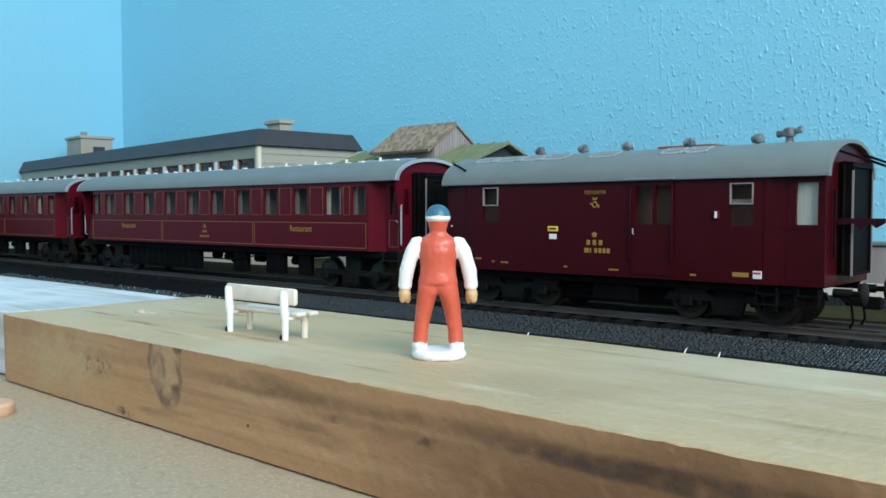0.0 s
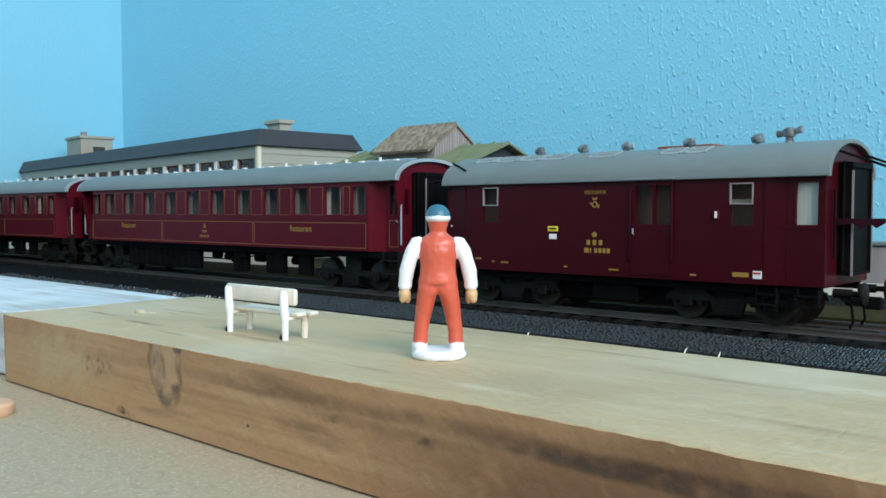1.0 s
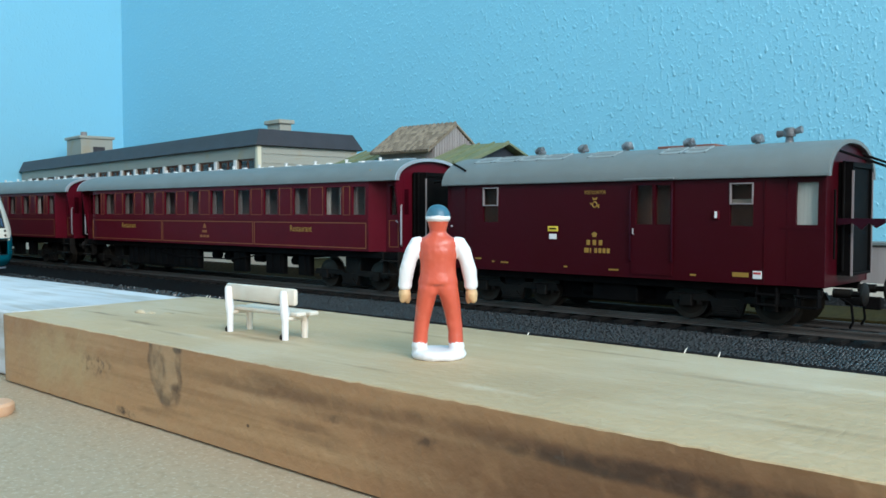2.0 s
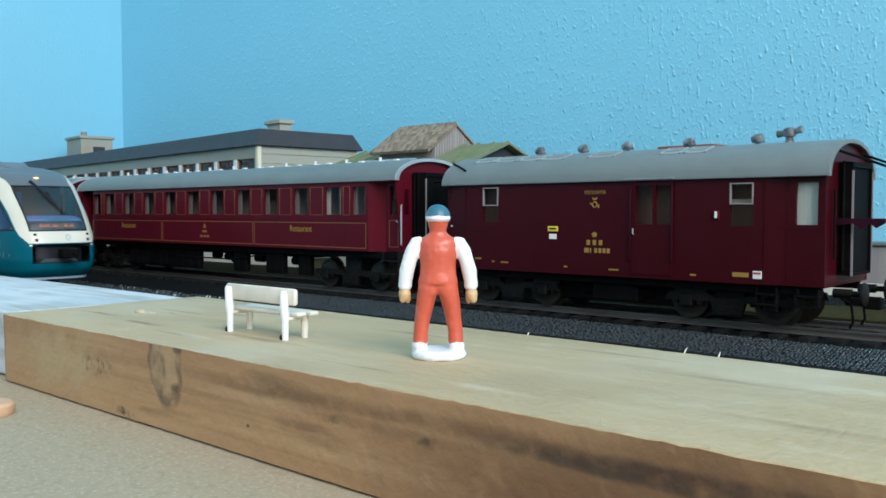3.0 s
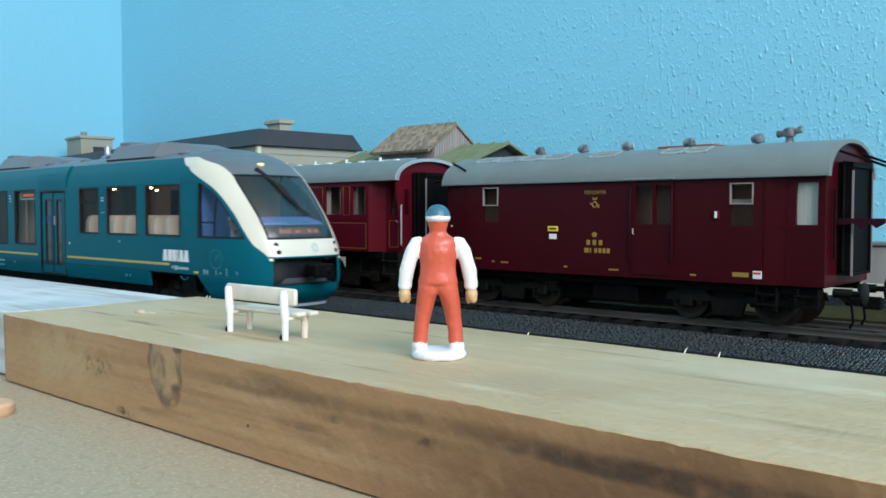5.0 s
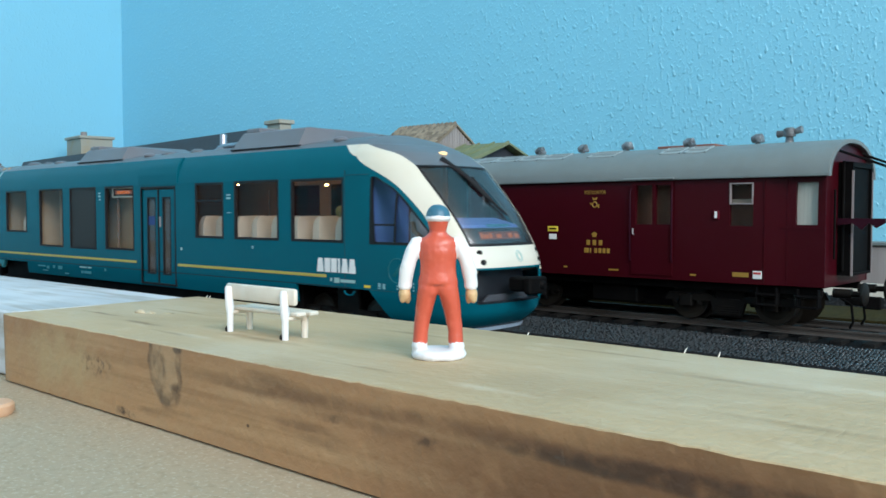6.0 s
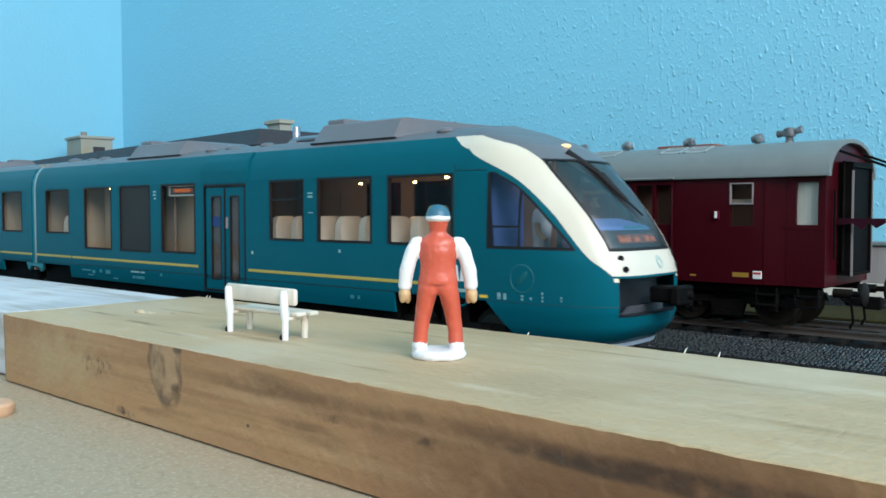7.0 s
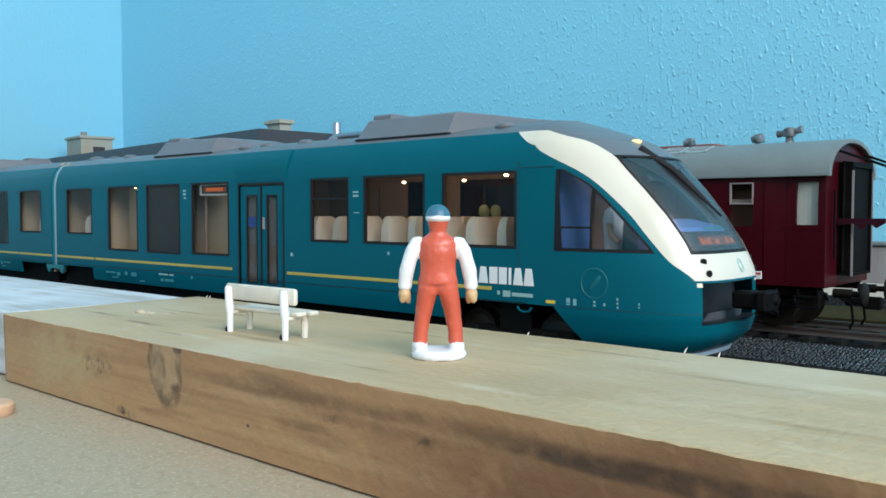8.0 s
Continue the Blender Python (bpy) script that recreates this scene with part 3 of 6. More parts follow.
def loose_ballast():
    """Rough dark stones scattered between the white board and the tracks."""
    rnd = random.Random(21)
    verts, faces = [], []
    for k in range(5200):
        x, y, r, a = rnd.uniform(-480, -262), rnd.uniform(114, 190), rnd.uniform(0.35, 0.85), rnd.uniform(0, 6)
        if 128 < y < 174:
            continue
        i = len(verts)
        verts += [(x + r * rnd.uniform(0.8, 1.2) * math.cos(a + q * 1.257), y + r * rnd.uniform(0.8, 1.2) * math.sin(a + q * 1.257), 0.05) for q in range(5)]
        verts += [(x + 0.25 * r * math.cos(a), y + 0.25 * r * math.sin(a), 0.1 + r * rnd.uniform(0.7, 1.3)), (x - 0.35 * r * math.cos(a), y - 0.3 * r * math.sin(a), 0.1 + r * rnd.uniform(0.5, 0.9))]
        faces += [(i, i + 1, i + 5), (i + 1, i + 2, i + 6, i + 5), (i + 2, i + 3, i + 6), (i + 3, i + 4, i + 6), (i + 4, i, i + 5, i + 6)]
    data = bpy.data.meshes.new("loose_ballast")
    data.from_pydata([Vector(v) * MM for v in verts], [], faces)
    data.materials.append(STONE)
    tagged(new("loose_ballast", data), "loose dark grey ballast stones beside the tracks", "ballast", "", "stuff")


loose_ballast()


# ---------------------------------------------------------------- coaches
def lettering(name, text, size, mat, parent, m, width=0.0, label=""):
    cu = bpy.data.curves.new(name, "FONT")
    cu.body, cu.size, cu.align_x, cu.extrude = text, size * MM, "CENTER", 0.00003
    tmp = new(name, cu)
    bpy.context.view_layer.update()
    data = bpy.data.meshes.new_from_object(tmp.evaluated_get(bpy.context.evaluated_depsgraph_get()))
    have = tmp.dimensions.x
    bpy.data.objects.remove(tmp)
    if width and have:
        data.transform(Matrix.Diagonal((width * MM / have, 1, 1, 1)))
    data.materials.append(mat)
    ob = new(name, data)
    ob.parent, ob.matrix_basis = parent, m
    if label:
        tagged(ob, label)
    return ob


def coach_side(L0, L1, z0, z1, windows, half, side, taper):
    """One side wall with window openings; windows: rows of (x0, x1, z0, z1)."""
    us = cuts(L0, L1, [v for w in windows for v in w[:2]] + [0.2, 4.8], 4)
    vs = cuts(z0, z1, [v for w in windows for v in w[2:4]], 5)

    def at(u, v, d):
        return (u, side * (half - taper(u) - d - 0.35 * max(0.0, (v - z1 + 6) / 6) ** 2), v)
    return shell(bmesh.new(), us, vs, lambda u, v: any(a < u < b and c < v < e for a, b, c, e in windows), at, 0.8)


def roof_arch(half, z1, top, n=22, power=2.1):
    pts = []
    for k in range(n + 1):
        a = math.pi * k / n
        c, s = math.cos(a), math.sin(a)
        pts.append((-half * math.copysign(abs(c) ** (2 / power), c), z1 + (top - z1) * abs(s) ** (2 / power)))
    return pts


def wheelset(t, x, head, r):
    bm = bmesh.new()
    for s in (-1, 1):
        y = s * 8.9
        rod(bm, [(x, y - s * 1.3, head + r), (x, y - s * 1.25, head + r), (x, y + s * 1.3, head + r)], [r + 0.9, r, r - 0.1], 28)
        rod(bm, [(x, y + s * 1.31, head + r), (x, y + s * 1.5, head + r)], [r * 0.75, r * 0.62], 20)
    rod(bm, [(x, -9, head + r), (x, 9, head + r)], 0.9, 10)
    part("wheelset", bm, WHEEL, t, "dull steel wheels with an axle", smooth=40)


def bogie(t, xc, base, head, r, floor):
    f = new("bogie")
    f.parent = t
    for x in (xc - base / 2, xc + base / 2):
        wheelset(f, x, head, r)
    bm = bmesh.new()
    for s in (-1, 1):
        y = s * 11.6
        prism(bm, [(xc - base / 2 - 6, head + r - 0.4), (xc - base / 2 - 5, head + r + 1.6), (xc - 5, head + r + 1.6), (xc - 3, head + r + 0.6), (xc + 3, head + r + 0.6),
                   (xc + 5, head + r + 1.6), (xc + base / 2 + 5, head + r + 1.6), (xc + base / 2 + 6, head + r - 0.4), (xc + 4.5, head + r - 0.2), (xc + 3.5, head + 1.6),
                   (xc - 3.5, head + 1.6), (xc - 4.5, head + r - 0.2)], y - 0.7, y + 0.7, "y")
        for x in (xc - base / 2, xc + base / 2):
            box(bm, x - 1.7, x + 1.7, y - 1.3, y + 1.3, head + r - 1.8, head + r + 1.5, bevel=0.3)
            for d in (-3.3, 3.3):
                rod(bm, [(x + d, y - s * 0.2, head + r - 1.2), (x + d, y - s * 0.2, head + r + 1.4)], 0.8, 8)
        for k in range(4):
            box(bm, xc - 3.6 + 0.5 * k, xc + 3.6 - 0.5 * k, y - 1.2, y + 1.0, head + 2.0 + 0.55 * k, head + 2.4 + 0.55 * k)
    box(bm, xc - 4, xc + 4, -11, 11, head + r, floor, bevel=0.3)
    part("bogie_frame", bm, DARK, f, "dark bogie frame with springs", smooth=30)


def window_unit(t, w, half, mat_frame, split=None, proud=0.25, taper=lambda u: 0, side=-1, border=0.55, pane=None):
    a, b, c, e = w
    y = side * (half - taper((a + b) / 2))
    win = new("window")
    win.parent = t
    o = side * proud
    if mat_frame:
        f = shell(bmesh.new(), [a, a + border, b - border, b], [split or c, (split or c) + border, e - border, e],
                  lambda u, v: a + border < u < b - border and (split or c) + border < v < e - border, lambda u, v, d: (u, y + o - side * d, v), 0.7)
        part("window_frame", f, mat_frame, win, smooth=0)
    p = part("pane", bx(a + 0.02, b - 0.02, y - side * 0.62 - 0.05, y - side * 0.62 + 0.05, c + 0.02, e - 0.02), pane or PANE, win, smooth=0)
    p.visible_shadow = False
    return win


def vent(t, x, y, z, mat, arms=False):
    bm = bmesh.new()
    if arms:
        rod(bm, [(x, y, z - 2.2), (x, y, z - 0.8), (x, y, z)], [1.1, 0.9, 1.3], 12)
        rod(bm, [(x - 3.2, y, z + 0.2), (x - 3.0, y, z + 0.2), (x - 1.6, y, z + 0.3), (x, y, z + 0.3), (x + 1.6, y, z + 0.7), (x + 3.0, y, z + 1.1), (x + 3.2, y, z + 1.1)],
            [0.6, 0.95, 0.8, 0.9, 0.7, 0.95, 0.6], 12)
        rod(bm, [(x, y, z - 0.5), (x, y, z + 1.3), (x, y, z + 1.7)], [1.5, 1.5, 0.9], 14)
    else:
        rod(bm, [(x, y, z - 2.0), (x, y, z), (x, y, z + 0.6)], [0.75, 0.7, 0.85], 10)
        rod(bm, [(x - 1.5, y, z), (x - 1.4, y, z), (x - 0.3, y, z + 0.35), (x + 1.1, y, z + 0.35), (x + 1.5, y, z + 0.3)], [0.5, 0.85, 1.2, 1.2, 0.6], 12)
        rod(bm, [(x + 0.9, y - 1.3, z - 0.2), (x + 0.9, y + 1.3, z - 0.2)], [0.55, 0.55], 8)
    return part("roof_vent", bm, mat, t, "grey roof ventilator", smooth=40)


def gangway(t, x, dz, end, z0, z1, w=8.5):
    """Black corridor connection at the coach end; end is +1 or -1."""
    g = new("gangway")
    g.parent = t
    f = shell(bmesh.new(), [-w, -w + 0.7, w - 0.7, w], [z0, z0 + 0.7, z1 - 1.2, z1], lambda u, v: -w + 0.7 < u < w - 0.7 and z0 + 0.7 < v < z1 - 1.2,
              lambda u, v, d: (x + end * (dz - d), u, v), dz)
    part("bellows", f, BLACK, g, "black corridor bellows", smooth=0)
    for s in (-1, 1):
        part("edge_strip", bx(x + end * dz - 0.2, x + end * dz + 0.25, s * w - 0.12, s * w + 0.12, z0, z1 - 2), FRAME_GREY, g, "grey metal edge strip", smooth=0)
    for k in range(max(1, int(dz / 2.4))):
        part("fold", bx(x + end * (1.2 + k * 1.9) - 0.3, x + end * (1.2 + k * 1.9) + 0.3, -w - 0.5, w + 0.5, z0 + 1, z1 + 0.3, bevel=0.15), BLACK, g)
    part("door_panel", bx(x + end * (dz - 0.7) - 0.15, x + end * (dz - 0.7) + 0.15, -w + 0.7, w - 0.7, z0 + 0.7, z1 - 1.2), BLACK, g, smooth=0)


def buffers(t, x, z, end):
    for s in (-1, 1):
        bm = bmesh.new()
        rod(bm, [(x, s * 9.5, z), (x + end * 4.0, s * 9.5, z), (x + end * 4.0, s * 9.5, z), (x + end * 6.5, s * 9.5, z)], [1.1, 1.1, 0.7, 0.7], 12)
        rod(bm, [(x + end * 6.4, s * 9.5, z), (x + end * 6.9, s * 9.5, z), (x + end * 7.2, s * 9.5, z)], [2.7, 2.7, 2.2], 18)
        part("buffer", bm, DARK, t, "dark metal buffer", smooth=40)
    bm = bx(x, x + end * 5, -1.6, 1.6, z - 3.5, z - 1.6, bevel=0.3)
    box(bm, x + end * 4, x + end * 8, -0.9, 0.9, z - 4.2, z - 1.2, bevel=0.3)
    part("coupler", bm, BLACK, t)
    for s in (-1, 1):
        bm = bmesh.new()
        rod(bm, [(x, s * 4.5, z - 1.5), (x + end * 2.5, s * 4.6, z - 3), (x + end * 3, s * 4.6, z - 7), (x + end * 2.2, s * 4.4, z - 8.6)], 0.32, 7)
        part("brake_hose", bm, BLACK, t)


def post_coach():
    X, Y = -123.0, 220.0
    t = thing("mail_coach", X, Y, 0, "dark maroon model railway mail coach with a grey roof", "train coach", "parked coaches")
    half, z0, z1, top = 17.0, 15.6, 41.0, 50.2
    L0, L1 = -57.0, 57.2

    def taper(u):
        return 0.9 * min(1.0, max(0.0, (u - 43.6) / 3.0)) + 0.9 * min(1.0, max(0.0, (-49.5 - u) / 2.0))
    wins = [(-42.0, -36.2, 29.9, 40.2), (9.6, 14.5, 29.7, 39.8), (15.3, 19.6, 29.7, 39.8), (35.1, 40.9, 29.5, 39.9), (50.6, 55.5, 29.9, 39.7)]
    part("side_wall", coach_side(L0, L1, z0, z1, wins, half, -1, taper), MAROON, t)
    part("side_wall", coach_side(L0, L1, z0, z1, wins, half, 1, taper), MAROON, t)
    eave = z1 + 0.5
    arch = roof_arch(half + 0.7, eave, top)
    inner = roof_arch(half - 0.5, z1, top - 1.0)
    bm = loft(bmesh.new(), [[(x, p[0], p[1]) for p in arch + inner[::-1]] for x in (L0 - 1.0, L0 + 12, 0, L1 - 12, L1 + 1.0)])
    part("roof", bm, ROOF_GREY, t, "smooth grey arched roof", smooth=50)
    part("gutter", bx(L0 - 0.9, L1 + 0.9, -half - 0.85, -half - 0.3, z1 + 0.1, z1 + 0.6), ROOF_GREY, t, smooth=0)
    for x, e in ((L0, -1), (L1, 1)):
        outline = [(-half + 1.0, z0)] + [(p[0] * 0.95, p[1] - 0.6) for p in roof_arch(half, z1, top)] + [(half - 1.0, z0)]
        part("end_wall", prism(bmesh.new(), outline, x - e * 0.9, x - e * 0.1), MAROON, t, smooth=0)
        rim = loft(bmesh.new(), [[(x + e * d, p[0], p[1]) for p in roof_arch(half + a, z1, top + b) + roof_arch(half - 0.6, z1, top - 0.9)[::-1]] for d, a, b in ((0.95, 0.75, 0.05), (1.25, 0.7, 0.0))])
        part("roof_rim", rim, ROOF_GREY, t, smooth=50)
        gangway(t, x, 3.2, e, 18.0, 44.5, 7.5)
        buffers(t, x, 14.0, e)
        for s in (-1, 1):
            part("grab_rail", rod(bmesh.new(), [(x + e * 0.9, s * 12.6, 22), (x + e * 0.9, s * 12.6, 38)], 0.3, 6), BLACK, t)
    # floor, partitions and things inside
    part("floor", bx(L0 + 1, L1 - 1, -half + 1.9, half - 1.9, z0 - 0.4, z0 + 0.8), BLACK, t, smooth=0)
    part("partition", bx(46.5, 47.2, -half + 2, half - 2, z0 + 1, z1 + 5), INSIDE, t, smooth=0)
    part("partition", bx(-48.0, -47.2, -half + 2, half - 2, z0 + 1, z1 + 5), INSIDE_DARK, t, smooth=0)
    part("inner_wall", bx(-47, 46, -12.6, -12.0, z0 + 1, z1), INSIDE_MID, t, smooth=0)
    part("mail_shelf", bx(30, 45, -14, -12.6, 34.9, 36.0, bevel=0.2), SEAT, t)
    part("blind", bx(50.2, 55.8, -14.6, -14.3, 29, 40.3), CURTAIN, t, "closed white blind", smooth=0)
    for i, w in enumerate(wins):
        if i in (0, 3):
            window_unit(t, w, half, FRAME_GREY, split=34.7, border=0.32, pane=PANE_DULL)
        elif i == 4:
            window_unit(t, w, half, None, taper=taper)
        else:
            window_unit(t, w, half, None, pane=PANE_DULL)
    # sliding door with its rails
    d = new("sliding_door")
    d.parent = t
    bm = shell(bmesh.new(), [8.4, 9.6, 14.5, 15.3, 19.6, 20.2], [16.6, 29.7, 39.8, 40.6], lambda u, v: v > 29.7 and v < 39.8 and (9.6 < u < 14.5 or 15.3 < u < 19.6),
               lambda u, v, k: (u, -half - 0.3 + k, v), 0.32)
    part("door_leaf", bm, MAROON, d, smooth=0)
    for x in (8.3, 20.2):
        part("handrail", rod(bmesh.new(), [(x, -half - 0.2, 20), (x, -half - 0.75, 20.8), (x, -half - 0.75, 38), (x, -half - 0.2, 39)], 0.2, 7), RAIL_MAROON, d, "thin dark handrail")
    part("handle", rod(bmesh.new(), [(9.2, -half - 0.3, 27), (9.2, -half - 0.8, 27.2), (9.2, -half - 0.8, 28.6)], 0.2, 6), STEEL, d)
    part("door_track", bx(6.5, 20.9, -half - 1.3, -half + 0.2, 41.0, 41.7, bevel=0.2), ROOF_GREY, t)
    for x in (43.6, -48.9, 52.8 - 4.2):
        part("panel_seam", bx(x - 0.08, x + 0.08, -half - 0.06 + taper(x), -half + 0.3 + taper(x), z0 + 0.3, z1 - 0.5), MAROON, t, smooth=0)
    part("waist_strip", bx(43.8, 57, -half + 0.78, -half + 1.2, 28.9, 29.3), MAROON, t, smooth=0)
    # roof furniture
    for x in (-33.1, -17.6, -2.8, 16.1, 34.9):
        vent(t, x, 0, 51.4, VENT_GREY)
    vent(t, 43.0, 0, 52.3, VENT_GREY, arms=True)
    for a, b in ((-49.5, -42.5), (-41.5, -33.5), (-32.5, -25.5), (-24.5, -16.5), (-8.5, 0.0), (13.5, 19.5), (20.5, 26.5)):
        bm = bmesh.new()
        yy = -12.3

        def skin(q):
            return z1 + (top - z1) * (1 - (abs(q) / (half + 0.7)) ** 2.1) ** (1 / 2.1)
        for u0, u1, v0, v1 in ((a, b, 0, 0.5), (a, b, 5.3, 5.8), (a, a + 0.6, 0, 5.8), (b - 0.6, b, 0, 5.8), (a, b, 2.6, 2.8)):
            c, e = skin(yy + v0), skin(yy + v1)
            prism(bm, [(yy + v0, c - 0.4), (yy + v0, c + 0.35), (yy + v1, e + 0.35), (yy + v1, e - 0.4)], u0, u1)
        part("roof_panel", bm, ROOF_LIGHT, t, "raised roof hatch frame", smooth=0)
    # roof lines at the ends
    for e, x in ((1, L1), (-1, L0)):
        for y0, y1 in ((-10, -6), (8, 10)):
            bm = rod(bmesh.new(), [(x + e * 0.8, y0, 47.0), (x + e * 5, (y0 + y1) / 2, 45.3), (x + e * 10, y1, 43.2), (x + e * 15, y1, 42.6)], 0.32, 7)
            part("roof_cable", bm, BLACK, t, "black curved cable")
    part("roof_cable", rod(bmesh.new(), [(-57.5, -12.6, 48.0), (-54, -14.4, 47.2), (-49.5, -16.4, 45.6)], 0.3, 7), BLACK, t, "black curved cable")
    part("bracket", prism(bmesh.new(), [(57.6, 29.8), (57.6, 31.4), (68, 31.4), (68, 30.4), (66, 29.2), (64.5, 30.4), (63, 28.8), (61, 30.2)], -9.3, -8.8, "y"), RAIL_MAROON, t)
    # underframe
    part("underframe", bx(-24, 22, -9, 9, 8.0, 15.4, bevel=0.4), BLACK, t, "black underframe box")
    part("sole_bar", bx(L0 + 1.5, L1 - 1.0, -14.5, -13.3, 13.4, 15.4, bevel=0.15), BLACK, t)
    part("sole_bar", bx(L0 + 1.5, L1 - 1.0, 13.3, 14.5, 13.4, 15.4, bevel=0.15), BLACK, t)
    part("battery_box", bx(-6, 8, -13.0, -6, 8.6, 14.6, bevel=0.4), BLACK, t)
    part("air_tank", rod(bmesh.new(), [(-12, -8, 11), (-11, -8, 11), (11, -8, 11), (12, -8, 11)], [0.8, 2, 2, 0.8], 14), BLACK, t)
    for x in (-56.0, 44.0, 53.5):
        bm = bx(x - 2.6, x + 2.6, -16.6, -13.6, 13.0, 13.5, bevel=0.1)
        box(bm, x - 2.4, x + 2.4, -17.0, -15.0, 10.6, 11.0, bevel=0.1)
        for s in (-2.3, 2.3):
            box(bm, x + s - 0.15, x + s + 0.15, -16.4, -14.0, 10.7, 15.0)
        part("step", bm, BLACK, t)
    bogie(t, 32.8, 22.0, 5.3, 5.2, z0)
    bogie(t, -34.5, 22.0, 5.3, 5.2, z0)
    # writing and plates on the side
    up = Matrix.Rotation(math.pi / 2, 4, "X")
    def on_side(x, z, out=0.06):
        return Matrix.Translation((x * MM, (-half - out) * MM, z * MM)) @ up
    lettering("lettering", "POSTKONTOR", 1.45, GOLD, t, on_side(-2.8, 37.7), 6.6, "yellow lettering")
    horn = bmesh.new()
    rod(horn, [(-2.9 + 0.72 * math.cos(a), -half - 0.05, 34.9 + 0.72 * math.sin(a)) for a in [k * math.tau / 12 for k in range(13)]], 0.17, 6)
    prism(horn, [(-4.4, 35.5), (-4.1, 34.8), (-3.5, 35.0)], -half - 0.12, -half + 0.1, "y")
    prism(horn, [(-2.3, 34.5), (-1.5, 33.9), (-1.5, 35.0)], -half - 0.12, -half + 0.1, "y")
    prism(horn, [(-3.4, 36.1), (-2.4, 36.1), (-2.1, 36.9), (-2.9, 36.6), (-3.7, 36.9)], -half - 0.12, -half + 0.1, "y")
    part("post_horn", horn, GOLD, t, "yellow printed post horn")
    emblem = prism(bmesh.new(), [(-3.5, 26.1), (-2.4, 26.1), (-2.1, 27.0), (-2.95, 27.5), (-3.8, 27.0)], -half - 0.08, -half + 0.1, "y")
    part("emblem", emblem, GOLD, t, "small gold printed crest", smooth=0)
    for i, x in enumerate((-4.9, -2.95, -1.0)):
        bm = bx(x - 0.6, x + 0.6, -half - 0.06, -half + 0.1, 23.8, 25.3, bevel=0.1)
        part("print_bar", bm, GOLD, t, "gold printed mark")
    for x0, x1 in ((-6.2, -4.7), (-4.4, -3.9), (-3.0, -2.0), (-1.7, -0.7), (-0.4, 0.6), (0.9, 1.9)):
        part("print_bar", bx(x0, x1, -half - 0.06, -half + 0.1, 21.7, 23.1, bevel=0.1), GOLD, t, "gold printed mark")
    part("plate", bx(-18.3, -14.8, -half - 0.15, -half + 0.1, 27.4, 28.9, bevel=0.1), YELLOW, t, "yellow plate")
    part("plate_print", bx(-17.7, -15.4, -half - 0.2, -half - 0.1, 28.0, 28.4), BLACK, t, smooth=0)
    part("plate", bx(-17.8, -15.3, -half - 0.15, -half + 0.1, 25.2, 26.7, bevel=0.1), WHITE, t, "white plate")
    part("plate", bx(41.0, 43.2, -half - 0.15, -half + 0.1, 16.9, 18.8, bevel=0.1), WHITE, t, "white and red plate")
    part("plate_print", bx(41.2, 43.0, -half - 0.2, -half - 0.1, 18.0, 18.5), RED_PRINT, t, smooth=0)
    part("plate", bx(36.0, 40.0, -half - 0.1, -half + 0.1, 17.2, 18.3), GOLD, t, "dull gold plate", smooth=0)
    for x0, x1, z in ((-45, -42.6, 18.6), (-38.5, -37.6, 17.9), (-35.2, -32.4, 17.8), (-12.8, -11.7, 17.4), (1.6, 4.6, 17.2), (25, 26.6, 16.9)):
        part("print_bar", bx(x0, x1, -half - 0.06, -half + 0.1, z, z + 0.45), GOLD, t, "gold printed mark", smooth=0)
    part("lamp_bracket", bx(31.0, 32.6, -half - 0.5, -half + 0.1, 31.0, 33.2, bevel=0.2), CRIMSON, t, "red bracket with a white plate")
    part("bracket_plate", bx(31.5, 32.1, -half - 0.65, -half - 0.45, 31.4, 33.0), WHITE, t, smooth=0)
    part("door_knob", ball(bmesh.new(), (-55.0, -half + 0.5, 28.5), 0.35, 0.35, 0.35, 8, 6), STEEL, t)


post_coach()


CREST = -99.3


